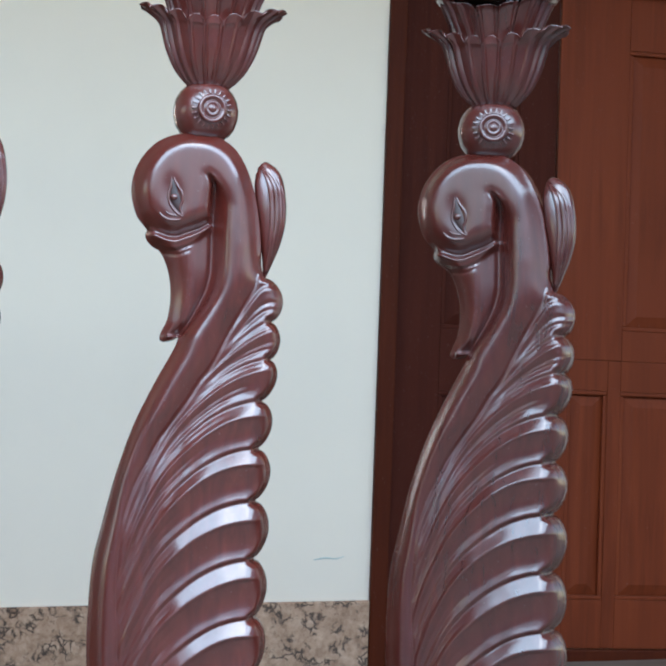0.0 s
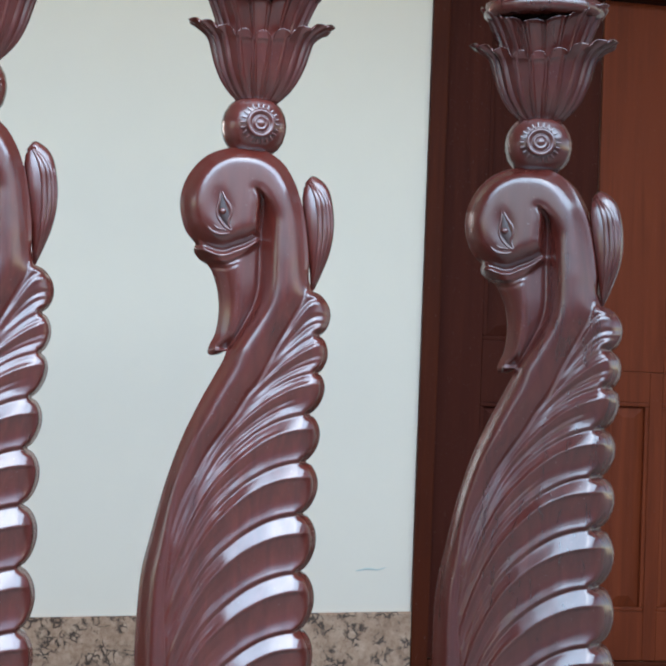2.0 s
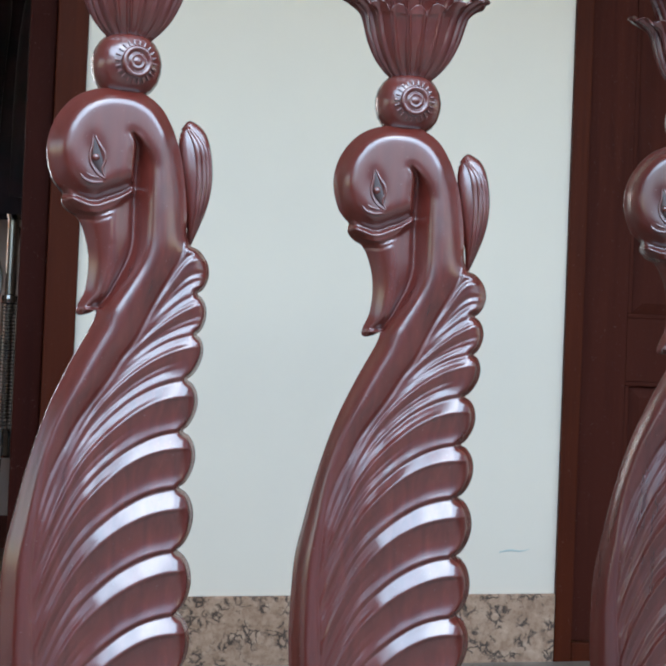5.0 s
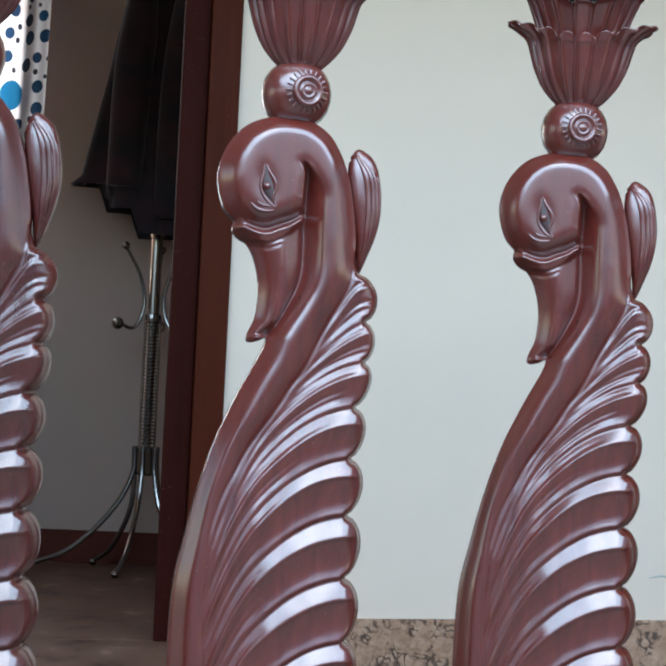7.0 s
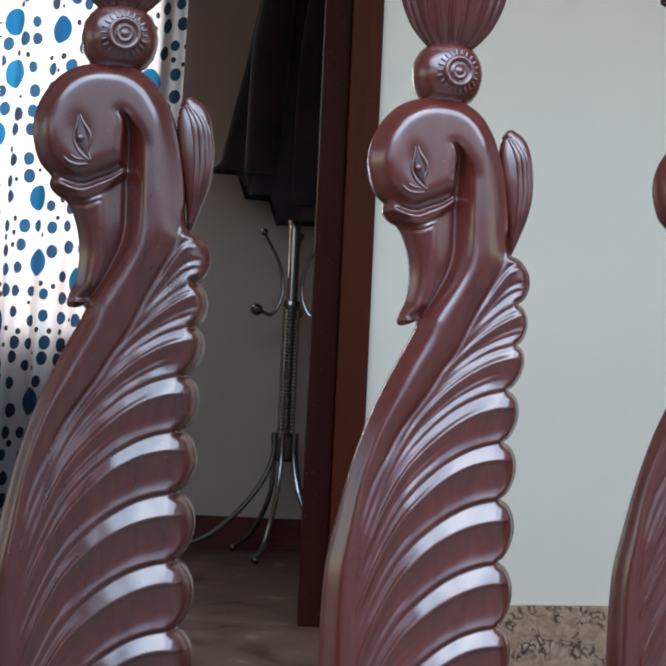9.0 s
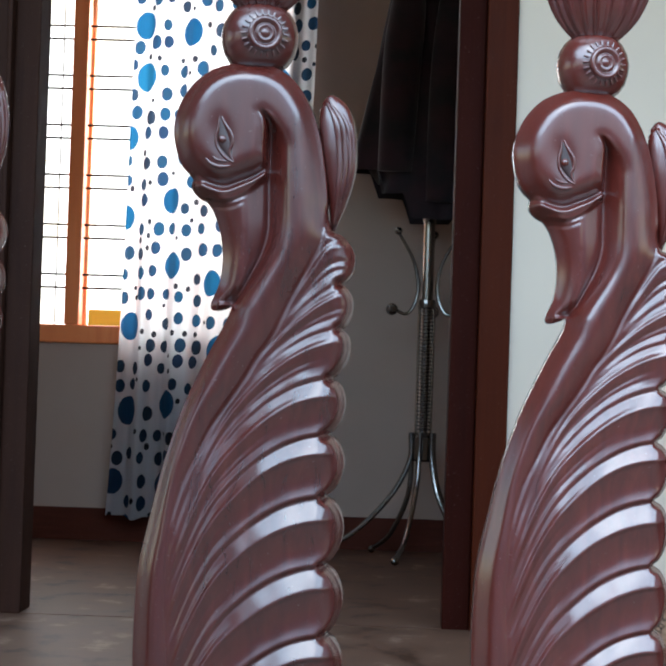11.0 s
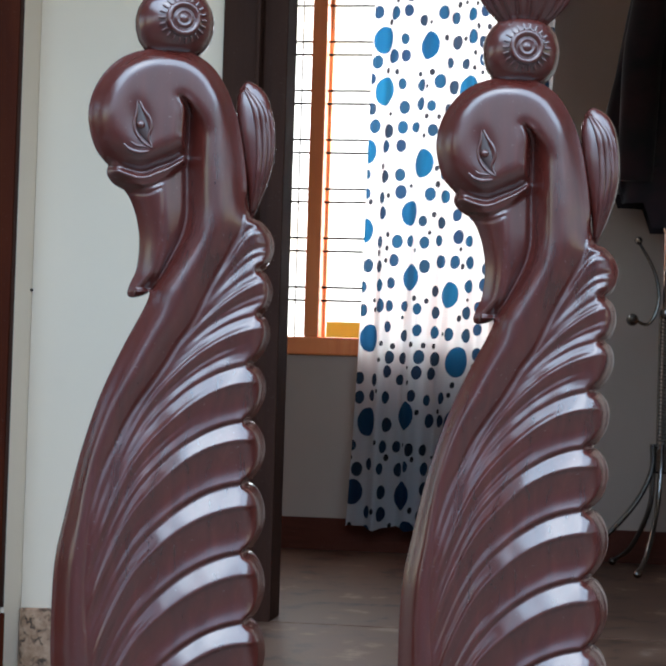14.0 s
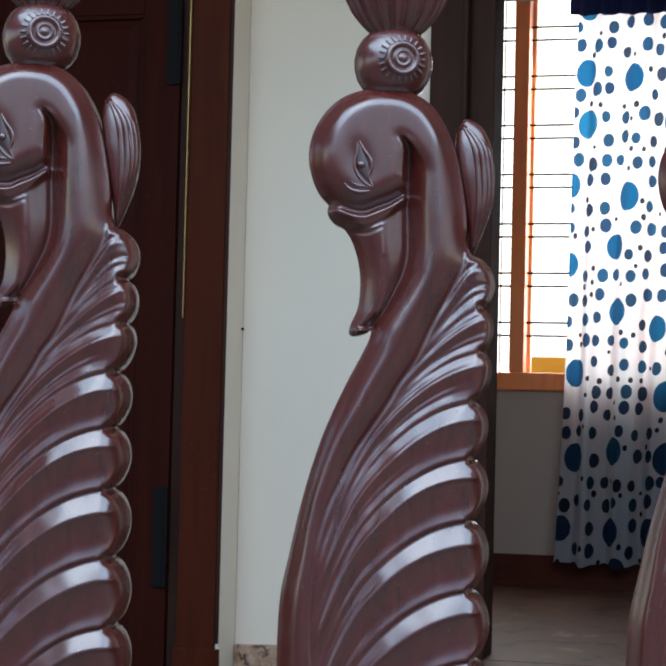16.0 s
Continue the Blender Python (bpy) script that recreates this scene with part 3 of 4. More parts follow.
for n, (ex, ey, ez) in enumerate(((-0.47, -0.10, 0.02), (-0.10, -0.36, 0.02), (0.26, -0.26, 0.02), (0.30, 0.16, 0.02), (-0.20, 0.16, 0.02))):
    a = Vector((ex, ey, 0)).normalized()
    rows = [(a.x * 0.05, a.y * 0.05, 0.52, 0.011), (a.x * 0.055, a.y * 0.055, 0.40, 0.011), (ex * 0.28, ey * 0.28, 0.25, 0.011), (ex * 0.62, ey * 0.62, 0.09, 0.011), (ex, ey, ez, 0.010)]
    leg = part("leg", tube(smooth_path(rows, 6), 10), chrome, stand)
    part("foot", ball(ex, ey, ez, 0.017), chrome, leg)
for hx, hy in ((-1, -0.25), (1, -0.3), (0.2, 1)):
    rows = [(0.14 * hx, 0.14 * hy, 1.03, 0.007), (0.085 * hx, 0.085 * hy, 1.01, 0.007), (0.05 * hx, 0.05 * hy, 1.06, 0.008), (0.04 * hx, 0.04 * hy, 1.14, 0.008),
            (0.065 * hx, 0.065 * hy, 1.24, 0.007), (0.126 * hx, 0.126 * hy, 1.345, 0.006)]
    hook = part("hook", tube(smooth_path(rows, 6), 10), chrome, stand)
    part("hook_ball", ball(0.145 * hx, 0.145 * hy, 1.027, 0.026), chrome, hook)
    part("hook_tip", ball(0.128 * hx, 0.128 * hy, 1.352, 0.017), chrome, hook)


def coat_shell():
    bm = bmesh.new()
    grid = []
    for j in range(37):
        v = j / 36
        z = 2.62 - v * 1.19
        ring = []
        for i in range(64):
            q = 2 * math.pi * i / 64
            left = 0.12 + 0.245 * v ** 0.9
            right = 0.13 + 0.05 * v
            rx = left if math.cos(q) < 0 else right
            fold = 1 + (0.05 + 0.06 * v) * math.sin(7 * q + 2 * v) + 0.035 * math.sin(13 * q - 3 * v)
            x = rx * math.cos(q) * fold
            hem = 0.0
            if v > 0.8:
                hem = (v - 0.8) / 0.2 * (0.20 if x < -0.22 else 0.10 if x < -0.10 else 0.0 if x < 0.1 else 0.03)
            ring.append(bm.verts.new((x, (0.09 + 0.05 * v) * math.sin(q) * fold, z + hem)))
        grid.append(ring)
    for lo, hi in zip(grid, grid[1:]):
        for i in range(64):
            bm.faces.new((lo[i], hi[i], hi[(i + 1) % 64], lo[(i + 1) % 64]))
    bm.faces.new(grid[0])
    bmesh.ops.recalc_face_normals(bm, faces=bm.faces[:])
    return bm


def sleeve(x, top, bottom, width):
    rows = [(x, -0.10, top, width * 0.7, 0.6), (x - 0.02, -0.13, top - 0.25, width, 0.6), (x - 0.035, -0.135, (top + bottom) / 2, width * 1.05, 0.55), (x - 0.05, -0.13, bottom, width * 0.95, 0.5)]
    return sweep(bmesh.new(), smooth_path(rows, 6), 18)


coat = thing("coat", "dark maroon-black coats hanging in folds from the stand", "coat", (SX, SY - 0.02, 0))
part("cloth", coat_shell(), coat_cloth, coat, smooth=True)
part("sleeve", sleeve(-0.10, 2.5, 1.62, 0.075), coat_cloth, coat, smooth=True)
part("sleeve", sleeve(0.09, 2.5, 1.50, 0.070), coat_cloth, coat, smooth=True)

# ---------------------------------------------------------------- carved swan-neck posts
U = 1 / 1108.0  # carving unit in metres; x to the right, y down from the medallion
LEAN = radians(3.01)


def put(x, y, depth=0.0):
    """A point of the carving, upright, in metres; depth towards the front."""
    dx, dy = x - 840, y - 254
    return Vector(((dx * math.cos(LEAN) + dy * math.sin(LEAN)) * U, -depth * U, -(dy * math.cos(LEAN) - dx * math.sin(LEAN)) * U))


def curve(rows, steps=8):
    """Carving rows of x, y, radius, flattening, depth to sweep rows."""
    out = []
    for x, y, r, flat, depth in smooth_path(rows, steps):
        p = put(x, y, depth)
        out.append((*p, r * U, flat))
    return out


def table(xs, ys):
    """A smooth curve of one number over another."""
    p = smooth_path(list(zip(xs, ys)), 12)
    return lambda v: np.interp(v, p[:, 0], p[:, 1])


# outline of the swan in carving units; the carving is cut the same on both faces
def bend(points, steps=6):
    return [tuple(p) for p in smooth_path(points, steps)]


NOTCHES = [(975, 646), (988, 750), (986, 838), (966, 934), (956, 1044), (949, 1165), (944, 1299), (944, 1433), (938, 1568), (934, 1703)]
BULGES = (36, 24, 26, 31, 35, 37, 35, 34, 34)
STEEP = (1.5, 0.45, 0.10, 0.05, 0.02, 0.0, 0.0, 0.0, 0.0, 0.0)
FOOT = 1703


def outline():
    """The closed outline, from the foot up the breast, round the head and down the feather tips."""
    pts = bend([(590, FOOT), (572, 1640), (564, 1540), (565, 1447), (576, 1310), (599, 1214), (631, 1099), (671, 989), (717, 896), (764, 813), (774, 784)])
    pts += bend([(772, 783), (758, 791), (737, 795), (729, 788), (734, 770), (748, 740), (755, 690), (752, 645), (741, 605), (728, 582)])
    pts += bend([(727, 581), (710, 571), (698, 556), (697, 543), (701, 533)])
    pts += bend([(698, 531), (676, 500), (665, 448), (671, 403), (692, 362), (726, 329), (768, 313), (815, 309), (865, 318), (906, 346), (932, 388), (947, 430), (957, 473), (965, 539), (967, 577), (966, 612), (972, 643)])
    for (x0, y0), (x1, y1), b in zip(NOTCHES, NOTCHES[1:], BULGES):
        for i in range(16):
            t = i / 16
            pts.append((x0 + (x1 - x0) * t + b * math.sin(math.pi * t ** 0.92) ** 0.62, y0 + (y1 - y0) * t))
    pts.append(NOTCHES[-1])
    return np.array(pts)


neck_side = table((577, 650, 704, 780, 851, 890, 939, 1022, 1077, 1130, 1200, 1290, 1365, 1450, FOOT), (967, 959, 931, 888, 851, 822, 791, 730, 700, 672, 650, 638, 632, 634, 640))
beside = table((632, 640, 650, 672, 700, 730, 791, 822, 851, 888, 931, 959, 975), (1365, 1275, 1200, 1130, 1077, 1022, 939, 890, 851, 780, 704, 660, 646))
hollow_line = table((405, 418, 430, 450, 480, 530, 600, 640, 682, 737, 778, 813, 896), (842, 851, 856, 856, 853, 850, 848, 845, 833, 805, 780, 764, 717))
hollow_depth = table((405, 420, 450, 500, 577, 660, 740, 782), (72, 48, 32, 25, 24, 24, 22, 20))
collar_top = table((690, 715, 735, 756, 775, 794, 822, 849, 870), (533, 539, 549, 556, 556, 549, 540, 526, 515))
collar_foot = table((700, 745, 772, 800, 822, 844, 870), (578, 582, 585, 576, 560, 540, 524))
beak_line = table((560, 577, 660, 715, 764, 796), (803, 802, 801, 793, 775, 742))
FACE = 78.0


def clip01(v):
    return np.clip(v, 0.0, 1.0)


def ease(v):
    v = clip01(v)
    return v * v * (3 - 2 * v)


def rounded(d, r):
    """A quarter round of radius r, 0 at the edge and 1 inside."""
    return np.sqrt(clip01(1 - (1 - clip01(d / r)) ** 2))


def worn(d, r):
    """The rubbed-down rim of the board: a square edge left at its foot, then a soft round."""
    return 0.26 + 0.74 * (1 - (1 - clip01(d / r)) ** 2.1)


def feather_cut(t):
    """A feather from its upper groove to its lower one: a facet that looks up, a sharp edge, then a cove."""
    cove = clip01((t - 0.355) / 0.645)
    h = np.where(t < 0.33, clip01(t / 0.33), 0.72 - 1.45 * cove + 1.30 * cove ** 2.7)
    h = np.where((t >= 0.33) & (t < 0.355), 1.0 - 0.28 * (t - 0.33) / 0.025, h)
    return h - 0.35


def relief(x, y, d):
    """Height of the carving over its middle plane; d: distance inwards of the outline."""
    side, hollow = neck_side(y), hollow_line(y)
    ct, cf, bl = collar_top(x), collar_foot(x), beak_line(y)
    # head and the top of the neck: one flat face with a rounded rim
    rim = 60 - 26 * ease((x - 690) / 110) + 22 * ease((y - 400) / 90) * ease((x - 860) / 40)
    head = FACE * worn(d, rim)
    deep = hollow_depth(y)
    # the neck rises out of the hollow to a ridge and falls away to its feathered side
    across = x - hollow
    u = across / (7 + 47 * ease((y - 408) / 75))
    lower = ease((y - 670) / 100)
    slope = deep + (FACE - deep) * (ease(u) ** 0.85 * (1 - lower) + (1 - (1 - clip01(u)) ** 2.1) * lower)
    loss = 0.36 - 0.24 * ease((y - 960) / 300)
    right = np.where(y < 577, d, side - x)
    drop = 0.74 + (loss - 0.74) * ease((y - 560) / 150)
    neck = FACE * np.minimum(worn(d, 50 + 16 * ease((y - 1050) / 250)), 1 - drop * (1 - clip01(right / 62.0)) ** 1.9)
    upper = (y > 405) & (y < 781) & (across >= 0)
    neck = np.where(upper, np.minimum(neck, slope), neck)
    neck = np.where((y < 470) & (across >= 0), np.minimum(head, slope + 78 * (y < 405)), np.where(y < 560, neck * ease((y - 470) / 90) + np.minimum(head, slope) * (1 - ease((y - 470) / 90)), neck))
    # cheek: its edge at the hollow and its round under side
    under = np.maximum(0.5, (ct - y) * rim / 44.0)
    both = (np.maximum(d, 0.5) ** -3.0 + under ** -3.0) ** (-1 / 3)
    cheek = FACE * np.maximum(worn(both, rim), np.minimum(worn(d, rim), 0.56))
    edge = deep + (FACE - deep) * rounded(-across, 13)
    socket = ((x - 768 - 0.12 * (y - 462)) / 17) ** 2 + ((y - 464) / 44) ** 2
    cheek = cheek - 6.5 * np.exp(-socket ** 2) - 3.5 * np.exp(-((y - 507 - 0.006 * (x - 762) ** 2 * -1) / 4.0) ** 2) * np.exp(-((x - 758) / 20) ** 4)
    cheek = np.where((y > 405) & (across < 0), np.minimum(cheek, np.maximum(edge, 20)), cheek)
    # collar, beak and the web of wood behind it
    c = clip01((y - ct) / np.maximum(4, cf - ct))
    lip = (46 + 13 * np.sin(math.pi * clip01(c * 1.08)) ** 0.5 + 3 * np.exp(-((c - 0.2) / 0.12) ** 2) - 4 * np.exp(-((c - 0.55) / 0.1) ** 2)) * worn(d, 40)
    beak = 55 * worn(d, 66) * (1 - 0.16 * ease((y - 620) / 170))
    beak = beak - 3.5 * np.exp(-((y - cf - 9) / 2.6) ** 2) * (x < bl)
    web = np.minimum(beak - 5, (deep + 8) + (46 - deep) * clip01((hollow - x) / np.maximum(8.0, hollow - bl)))
    web = web - 6 * np.exp(-((hollow - x) / 3.0) ** 2)
    beak = np.where(x > bl, web, beak)
    h = np.where((y <= 405) | (across < 0), cheek, neck)
    h = np.where((across < 0) & (y > ct) & (y <= cf), lip, h)
    h = np.where((across < 0) & (y > cf) & (y < 797) & (y > 540), beak, h)
    h = np.where((y >= 781) & ((y > 797) | (x > side - 140)), neck, h)
    # feathers
    inward = x - side
    n = len(NOTCHES)
    cuts = np.array([yn + s * np.maximum(0, xn - x) + 0.0026 * np.maximum(0, xn - x) ** 2 + 0.005 * np.maximum(0, xn - x - 200) ** 2 for (xn, yn), s in zip(NOTCHES, STEEP)])
    cuts[0] = np.where(x > 640, beside(x), 1400.0) - 3
    lean = np.array([s + 0.0052 * np.maximum(0, xn - x) for (xn, yn), s in zip(NOTCHES, STEEP)])
    m = np.clip((y[None] >= cuts).sum(0) - 1, 0, n - 2)
    pick = np.arange(x.size)
    top, low, tilt = cuts[m, pick], cuts[m + 1, pick], lean[m, pick]
    gap = np.maximum(5.0, low - top)
    t = clip01((y - top) / gap)
    # no two feathers are cut quite alike
    t = t ** (0.97 + 0.06 * np.sin(2.4 * m + 1.0) + 0.03 * np.sin(x / 37.0 + 1.7 * m))
    true_gap = gap / np.sqrt(1 + tilt ** 2)
    amp = 20.5 * np.minimum(1.0, true_gap / 118.0) * ease((inward - 2) / 26.0)
    tip = clip01((x - 945) / 40.0)
    reach = np.interp(y, [p[1] for p in NOTCHES], [p[0] for p in NOTCHES]) + 36
    amp = amp * (1 - 0.5 * tip) * (1 + 0.06 * np.sin(1.9 * m + 0.4))
    base = FACE * (1 - loss + loss * ease(inward / 165.0))
    line = (1 - t) * true_gap
    hand = 0.9 * np.sin(x / 23.0 + y / 41.0) * np.sin(y / 29.0 - x / 61.0 + 1.0) + 0.5 * np.sin(x / 11.0 + 2.0 * m) * np.sin(y / 17.0)
    body = (base + amp * feather_cut(t) + hand - np.minimum(11.0, 0.5 * amp) * np.exp(-(line / 2.6) ** 2)) * (0.30 + 0.70 * (1 - (1 - clip01((reach - x) / 50)) ** 2.2)) * (0.36 + 0.64 * (1 - (1 - clip01(d / 15)) ** 2))
    # fine lines cut along the quills
    quill = ease((150 - inward) / 90.0) * ease((inward - 3) / 8.0)
    for at in (0.58, 0.74, 0.20):
        body = body - 4.0 * quill * np.exp(-((t - at) * true_gap / 3.0) ** 2) * ease((true_gap - 14) / 25.0)
    body = body - 4.5 * np.exp(-((inward - 2) / 3.5) ** 2)
    feathered = (inward > 0) & (y > 600)
    return np.where(feathered, body, h), feathered, (across < 0) & (y > ct) & (y < 797) & (x < hollow) & (y > 530) & (x < 850)


def near_fold(x, y):
    """Where the cheek meets the collar and the hollow, which stay crisp."""
    return ((np.abs(y - collar_top(x)) < 9) & (x < 844)) | ((x - hollow_line(y) > -9) & (x - hollow_line(y) < 14) & (y > 412) & (y < 780))


def softened(h, kept, w, sigma):
    """The heights rubbed down over sigma grid steps, within the outline."""
    reach = int(3 * sigma) + 1
    bell = np.exp(-0.5 * (np.arange(-reach, reach + 1) / sigma) ** 2)
    grids = [(h * kept).reshape(-1, w), kept.astype(float).reshape(-1, w)]
    for axis in (0, 1):
        grids = [sum(b * np.roll(g, k, axis) for b, k in zip(bell, range(-reach, reach + 1))) for g in grids]
    return (grids[0] / np.maximum(grids[1], 1e-6)).ravel()


def carve(step=2.1):
    """The relief on a fine grid whose border is drawn onto the outline; face lists for body, neck and beak."""
    line = outline()
    xs, ys = np.arange(556, 1026, step), np.arange(306, FOOT + step, step)
    gx, gy = [g.ravel() for g in np.meshgrid(xs, ys)]
    best = np.full(gx.size, 1e9)
    near = np.zeros((2, gx.size))
    inside = np.zeros(gx.size, bool)
    for (ax, ay), (bx, by) in zip(line, np.roll(line, -1, axis=0)):
        ux, uy = bx - ax, by - ay
        t = np.clip(((gx - ax) * ux + (gy - ay) * uy) / max(1e-9, ux * ux + uy * uy), 0, 1)
        px, py = ax + t * ux, ay + t * uy
        dist = np.hypot(gx - px, gy - py)
        closer = dist < best
        best[closer] = dist[closer]
        near[0, closer], near[1, closer] = px[closer], py[closer]
        if abs(uy) > 1e-9:
            inside ^= ((ay > gy) != (by > gy)) & (gx < ax + (gy - ay) * ux / uy)
    drawn = np.where(inside, best < 0.35 * step, best < 0.72 * step)
    kept = inside | drawn
    vx, vy = np.where(drawn, near[0], gx), np.where(drawn, near[1], gy)
    h, feathered, beaked = relief(vx, vy, np.where(drawn, 0.0, best))
    w = len(xs)
    fine = softened(h, kept, w, 1.1)
    broad = softened(h, kept, w, 4.0)
    plain = softened(np.where(feathered | beaked | near_fold(vx, vy), 0.0, 1.0), kept, w, 2.5)
    h = np.maximum(fine + (broad - fine) * plain ** 2, 4.0)
    a = (np.arange(len(ys) - 1)[:, None] * w + np.arange(w - 1)[None]).ravel()
    quads = np.stack([a, a + w, a + w + 1, a + 1], 1)
    # a cell with one corner off the outline becomes a triangle: that corner falls on its neighbour
    off = ~kept[quads]
    corner = off.argmax(1)
    rows = np.arange(len(quads))
    lone = off.sum(1) == 1
    quads[lone, corner[lone]] = quads[rows, (corner + 1) % 4][lone]
    quads = quads[off.sum(1) <= 1]
    kind = np.where(feathered[quads].sum(1) > 2, 0, np.where(beaked[quads].sum(1) > 2, 2, 1))
    return vx - 16, vy - 3, h, quads, kind, drawn


def carved_mesh(name, data, which, material, parent, label=""):
    vx, vy, h, quads, kind, drawn = data
    faces = quads[kind == which]
    used, back = np.unique(faces, return_inverse=True)
    back = back.reshape(-1, 4)
    dx, dy = vx[used] - 840, vy[used] - 254
    x = (dx * math.cos(LEAN) + dy * math.sin(LEAN)) * U
    z = -(dy * math.cos(LEAN) - dx * math.sin(LEAN)) * U
    front = np.stack([x, -h[used] * U, z], 1)
    rear = front * (1, -1, 1)
    n = len(used)
    me = bpy.data.meshes.new(name)
    faces = np.vstack([back, back[:, ::-1] + n])
    # the edge of the board joins the two faces along the outline
    sides = np.vstack([back[:, [i, (i + 1) % 4]] for i in range(4)])
    rim = drawn[used]
    sides = sides[rim[sides].all(1) & (sides[:, 0] != sides[:, 1])]
    once = collections.Counter(tuple(sorted(e)) for e in sides.tolist())
    sides = np.array([e for e in sides.tolist() if once[tuple(sorted(e))] == 1])
    points = np.vstack([front, rear])
    if len(sides):
        a, b = sides[:, 0], sides[:, 1]
        faces = np.vstack([faces, np.stack([b, a, a + n, b + n], 1)])
    me.from_pydata(points.tolist(), [], [list(dict.fromkeys(f)) for f in faces.tolist()])
    bm = bmesh.new()
    bm.from_mesh(me)
    bpy.data.meshes.remove(me)
    loose = [v for v in bm.verts if not v.link_faces]
    bmesh.ops.delete(bm, geom=loose, context="VERTS")
    return part(name, bm, material, parent, label, smooth=True)


def petal_cup(z_of, count, rise, sides=360, rings=40, thick=5.0, turn=0.0, flat_r=120.0):
    """A flower cup of petals. z_of: rows of radius, height; the rim is scalloped and each petal hollowed."""
    prof = smooth_path(z_of, 8)
    bm = bmesh.new()

    def ring_rows(shrink):
        grid = []
        for j in range(rings + 1):
            v = j / rings
            r, z = prof[min(len(prof) - 1, int(v * (len(prof) - 1)))][:2]
            a = v * (len(prof) - 1)
            lo = int(a)
            if lo < len(prof) - 1:
                r, z = prof[lo] + (prof[lo + 1] - prof[lo]) * (a - lo)
            line = []
            for i in range(sides):
                q = 2 * math.pi * i / sides + turn
                w = abs(math.sin(q * count / 2))
                rim = w ** 0.4
                cut = -15.0 * math.exp(-(w / 0.13) ** 2) + 7.0 * math.exp(-((w - 0.34) / 0.15) ** 2) - 20.0 * max(0.0, (w - 0.42) / 0.58)
                hollow = cut * min(1.0, 0.15 + 1.1 * v) * (1 - 0.85 * math.cos(q) ** 2 * v ** 4)
                hollow += 2.4 * math.cos(q * count * 3 + 1.5 * math.sin(3 * v + q)) * math.sin(math.pi * min(1.0, 1.15 * v + 0.08)) ** 2
                spoon = min(1.0, max(0.0, (v - 0.30) / 0.58))
                hollow -= 20.0 * math.sin(math.pi * spoon) ** 1.5 * w * w * (1 - math.cos(q) ** 4)
                rr = max(2.0, r + (hollow if shrink == 0 else 0) - shrink * (0.6 + 0.6 * v))
                zz = z - rise * (1 - rim) * v ** 4 * (1 - 0.75 * math.cos(q) ** 2)
                across = math.cos(q) ** 2
                rr -= max(0.0, rr - flat_r) * (1 - across) * 0.9
                zz *= 1 - 0.20 * (1 - across) * v
                line.append(bm.verts.new((rr * math.cos(q) * U, rr * math.sin(q) * U * 0.8, zz * U)))
            grid.append(line)
        return grid

    out, inner = ring_rows(0), ring_rows(thick)
    for g, flip in ((out, False), (inner, True)):
        for lo, hi in zip(g, g[1:]):
            for i in range(sides):
                f = (lo[i], lo[(i + 1) % sides], hi[(i + 1) % sides], hi[i])
                bm.faces.new(f[::-1] if flip else f)
    for i in range(sides):
        bm.faces.new((out[-1][i], out[-1][(i + 1) % sides], inner[-1][(i + 1) % sides], inner[-1][i]))
    bm.faces.new(out[0][::-1])
    bm.faces.new(inner[0])
    return bm


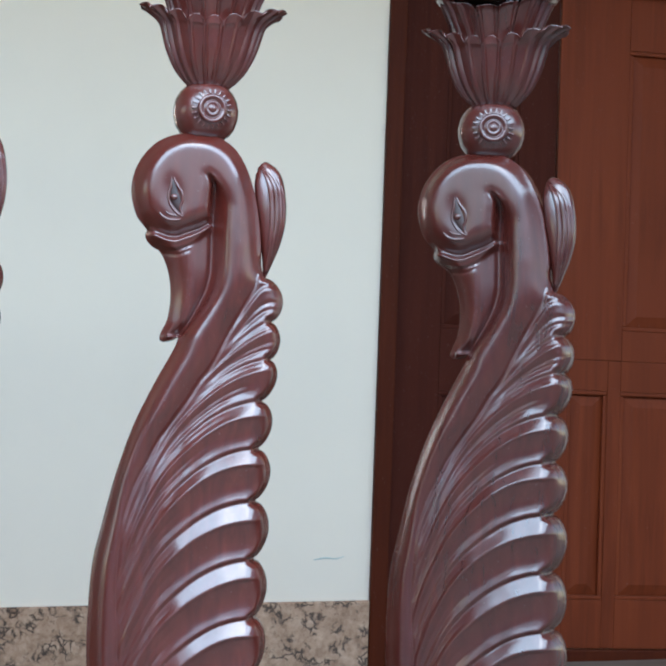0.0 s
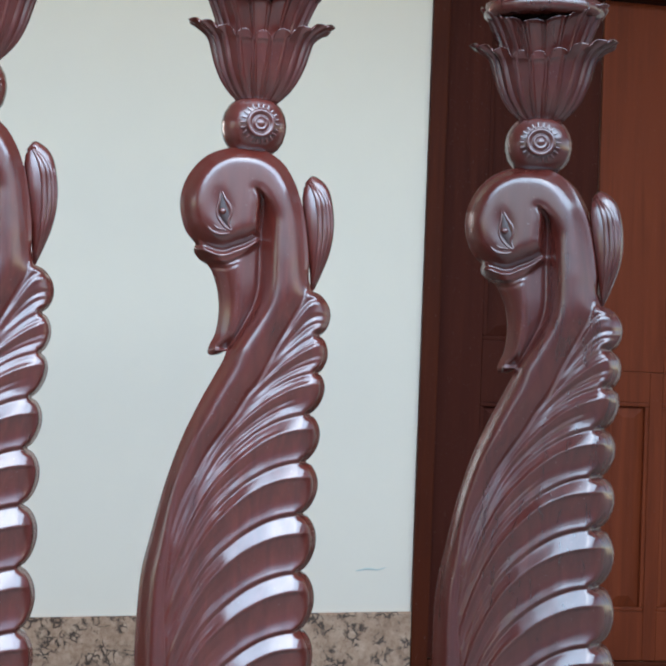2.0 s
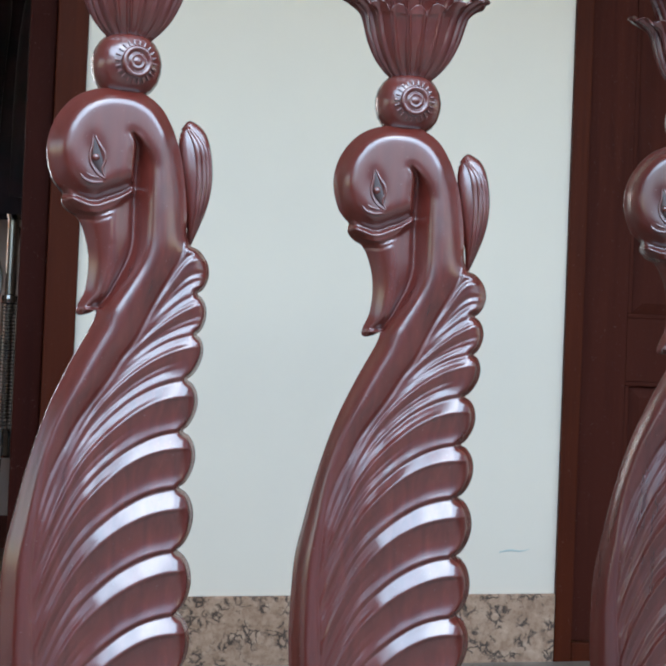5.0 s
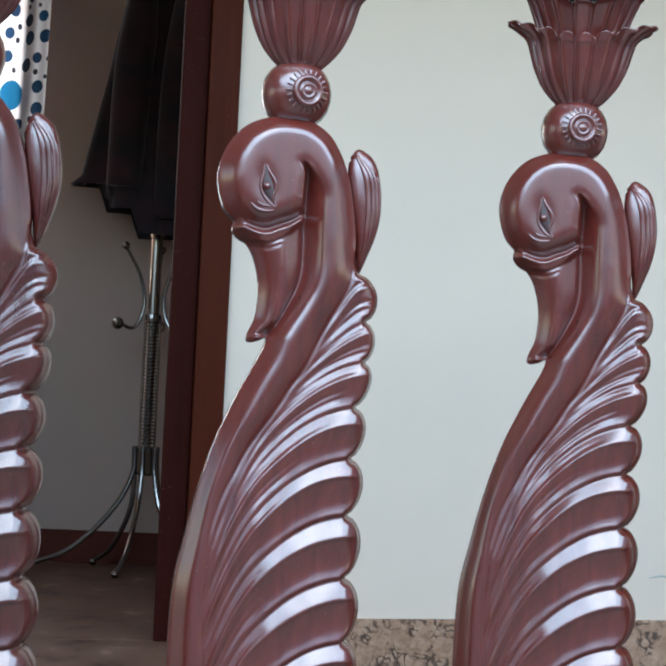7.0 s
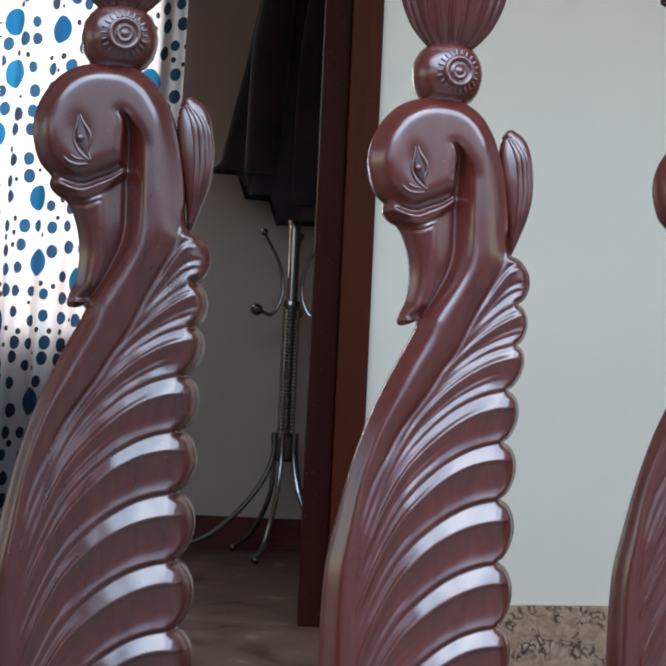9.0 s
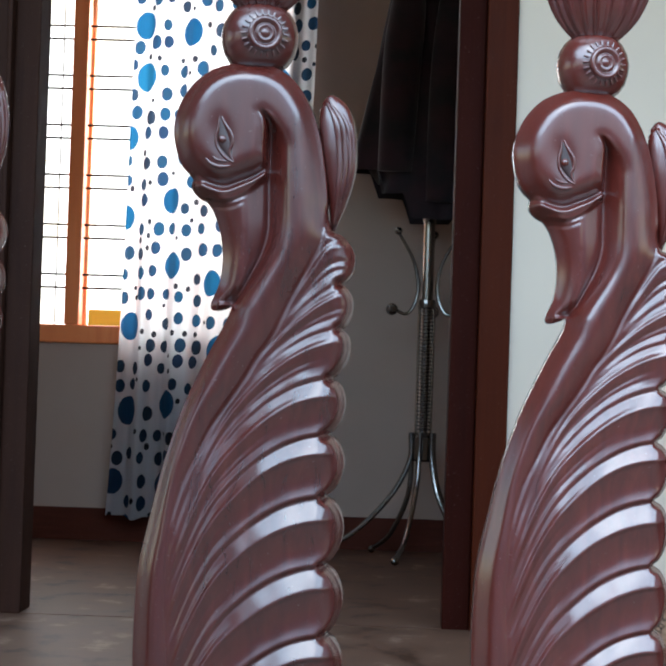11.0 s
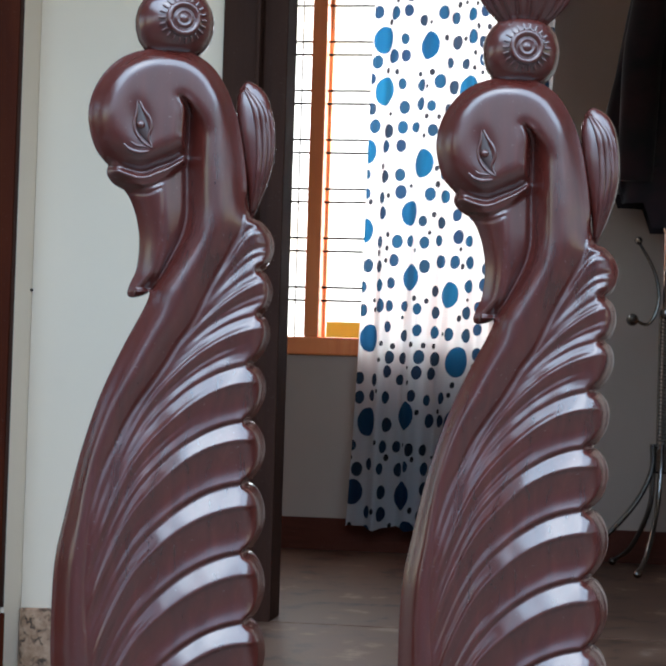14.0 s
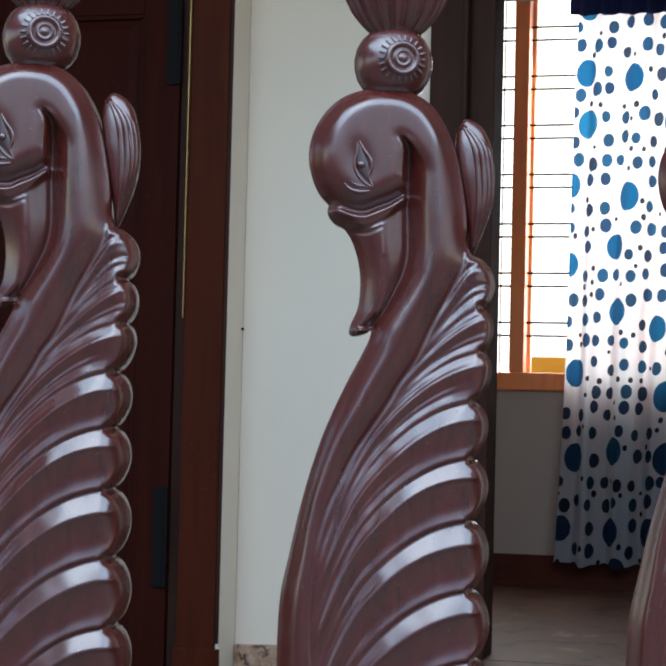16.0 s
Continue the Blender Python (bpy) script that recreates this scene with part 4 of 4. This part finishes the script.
def carved_post():
    post = thing("carved_post", "dark mahogany post carved as a swan with scalloped feathers and a lotus top", "carved post", group="row of carved posts")
    data = carve()
    carved_mesh("feathered_body", data, 0, carved, post, "ribbed carved feathers with glossy varnish")
    neck = carved_mesh("neck_and_head", data, 1, carved, post)
    carved_mesh("beak", data, 2, carved, post)
    for front in (1, -1):
        z = (FACE - 3) * front
        eye_rows = [(748, 416, 1.5, 0.5, z), (751, 438, 6, 0.35, z), (754, 462, 11, 0.3, z), (762, 482, 8, 0.3, z), (770, 500, 2, 0.4, z)]
        eye = part("eye", sweep(bmesh.new(), curve(eye_rows, 6), 14), groove_dark, neck, "carved almond eye", smooth=True)
        for lid in ([(747, 406, 1.4), (744, 436, 3.4), (739, 456, 3.8), (742, 476, 3.6), (756, 496, 3.4), (773, 507, 1.8)],
                    [(747, 406, 1.4), (757, 430, 3.4), (769, 450, 4.0), (771, 468, 3.8), (765, 486, 3.4), (773, 507, 1.8)],
                    [(718, 496, 1.4), (729, 508, 4.2), (746, 514, 4.6), (766, 513, 2.4)],
                    [(730, 492, 1.4), (742, 501, 3.6), (760, 504, 2.0)]):
            part("eyelid", sweep(bmesh.new(), curve([(a, b, r, 0.9, z) for a, b, r in lid], 6), 8), carved, eye, smooth=True)
        p = put(752, 461, z)
        bm = ball(p.x, p.y, p.z, 8.5 * U, 16)
        part("pupil", bm, carved, eye, smooth=True)
    # crest leaf behind the neck: blade with ribs
    rows = [(947, 379, 10, 0.9, -6), (956, 387, 22, 0.8, -6), (967, 413, 33, 0.8, -4), (973, 462, 36, 0.9, -2), (975, 510, 33, 1.0, -2), (973, 555, 25, 1.1, 0), (966, 600, 14, 1.3, 0), (958, 640, 4, 1.4, 0)]
    crest = part("crest_leaf", sweep(bmesh.new(), curve(rows, 8), 28, power=0.85), carved, post, smooth=True)
    for front in (1, -1):
        for off, dep, r in ((2, 28, 6.5), (13, 26, 6), (22, 20, 5), (29, 13, 4)):
            rows = [(950 + off * 0.5, 384, 2.5, 1, (dep * 0.5 - 4) * front), (968 + off * 0.9, 424, r, 1, dep * front), (974 + off, 470, r, 1, (dep + 2) * front), (975 + off * 0.9, 520, r, 1, (dep + 3) * front),
                    (970 + off * 0.6, 572, r * 0.8, 1, (dep + 1) * front), (959 + off * 0.1, 632, 2, 1, dep * 0.4 * front)]
            part("crest_rib", sweep(bmesh.new(), curve(rows, 6), 10), carved, crest, smooth=True)
    # bead with its medallion
    c = put(820, 254)
    bm = bmesh.new()
    lathe(bm, [(r * U, z * U) for r, z in ((44, -63), (58, -52), (70, -34), (76, -12), (77, 8), (72, 30), (62, 48), (52, 58), (46, 62))], 40)
    bead = part("bead", bm, carved, post, smooth=True)
    bead.location = c
    face = Matrix.Rotation(radians(15), 4, "Z") @ Matrix.Translation((0, -74 * U, 0)) @ Matrix.Rotation(radians(90), 4, "X")
    bm = bmesh.new()
    lathe(bm, [(34 * U, -8 * U), (34 * U, 4 * U), (31 * U, 8 * U), (26 * U, 8 * U), (23 * U, 2 * U), (19 * U, 1 * U), (17 * U, 7 * U), (13 * U, 8 * U), (10 * U, 3 * U), (8 * U, 6 * U), (3 * U, 8 * U)], 32)
    bmesh.ops.transform(bm, matrix=face, verts=bm.verts[:])
    med = part("medallion", bm, carved, bead, "carved round flower medallion", smooth=True)
    for i in range(22):
        bm = bmesh.new()
        slab(bm, 36 * U, 48 * U, -2.0 * U, 2.0 * U, -14 * U, 6 * U, 1.2 * U)
        bmesh.ops.transform(bm, matrix=face @ Matrix.Rotation(2 * math.pi * i / 22, 4, "Z") @ Matrix.Rotation(radians(14), 4, "Y"), verts=bm.verts[:])
        part("ray", bm, carved, bead)
    # lotus: a lower cup that flares and a taller one within it
    c = put(828, 190)
    cup = part("lotus_cup", petal_cup([(48, -4), (66, 14), (86, 42), (103, 82), (113, 118), (121, 142), (134, 158), (152, 172), (174, 187)], 19, 46, turn=0.12, thick=8.0), carved, post, "flaring ring of lotus petals", smooth=True)
    cup.location = c
    cup = part("lotus_core", petal_cup([(40, 10), (70, 60), (88, 120), (98, 165), (112, 205), (132, 250), (150, 275)], 18, 20, turn=0.3, flat_r=150.0), carved, post, "inner lotus petals", smooth=True)
    cup.location = c
    bm = bmesh.new()
    lathe(bm, [(60 * U, 235 * U), (128 * U, 238 * U), (140 * U, 250 * U), (136 * U, 275 * U), (90 * U, 290 * U)], 40)
    cap = part("cap", bm, carved, post, smooth=True)
    cap.location = c
    return post


# medallion places: x, y, height; the bead's axis beside it; turn, lean and breadth of the post
POSTS = [(0.708, -1.988, 1.352, -6, -9.0, -0.3, 1.035), (0.121, -1.905, 1.362, -20, 0.0, 0.76, 1.0), (-0.462, -2.086, 1.372, -26, 5.0, 0.6, 0.99),
         (-1.083, -2.304, 1.370, -8.5, -8.5, 0.0, 1.0), (-1.680, -2.424, 1.397, -12, -4.0, -0.5, 1.015), (-2.318, -2.554, 1.436, 14, -14.0, -0.4, 1.015)]
LABELS = ("dark mahogany swan-neck post with lotus top before the closed door", "red mahogany swan-neck post with lotus top before the pale wall",
          "reddish mahogany swan-neck post with lotus top beside the doorway", "dark mahogany swan-neck post with lotus top before the open doorway",
          "dark mahogany swan-neck post with lotus top before the narrow wall", "dark mahogany swan-neck post with lotus top before the dark door")
EYE = Vector((-0.75, -5.68, 0))
PIVOT = put(820, 254)
master = carved_post()
for n, (x, y, z, axis, turn, lean, broad) in enumerate(POSTS):
    ahead = math.atan2(-(x - EYE.x), y - EYE.y)
    back = Vector((-math.sin(ahead), math.cos(ahead), 0)) * 0.067
    side = Vector((math.cos(ahead), math.sin(ahead), 0)) * axis * U
    spot = Vector((x, y, z)) + back + side
    m = Matrix.Translation(spot) @ Matrix.Rotation(ahead, 4, "Z") @ Matrix.Rotation(radians(lean), 4, "Y") @ Matrix.Rotation(radians(turn), 4, "Z") @ Matrix.Diagonal((broad, 1, 1, 1)) @ Matrix.Translation(-PIVOT)
    post = master if n == 0 else copy_thing(master, m)
    post.matrix_basis = m
    tagged(post, LABELS[n])
    # the block that the post stands on reaches the floor
    down = z - porch_z(x)
    bm = bmesh.new()
    slab(bm, -0.235, 0.165, -0.11, 0.11, -down, -1.352, 0.012)
    slab(bm, -0.222, 0.152, -0.10, 0.10, -1.3515, -1.29, 0.014)
    part("plinth", bm, carved, post)
    # two of the posts get redder wood, brightened too for the light on them
    if n in (1, 2):
        for ob in post.children_recursive:
            if ob.material_slots and ob.material_slots[0].material == carved:
                ob.material_slots[0].link = "OBJECT"
                ob.material_slots[0].material = red_lit_carved
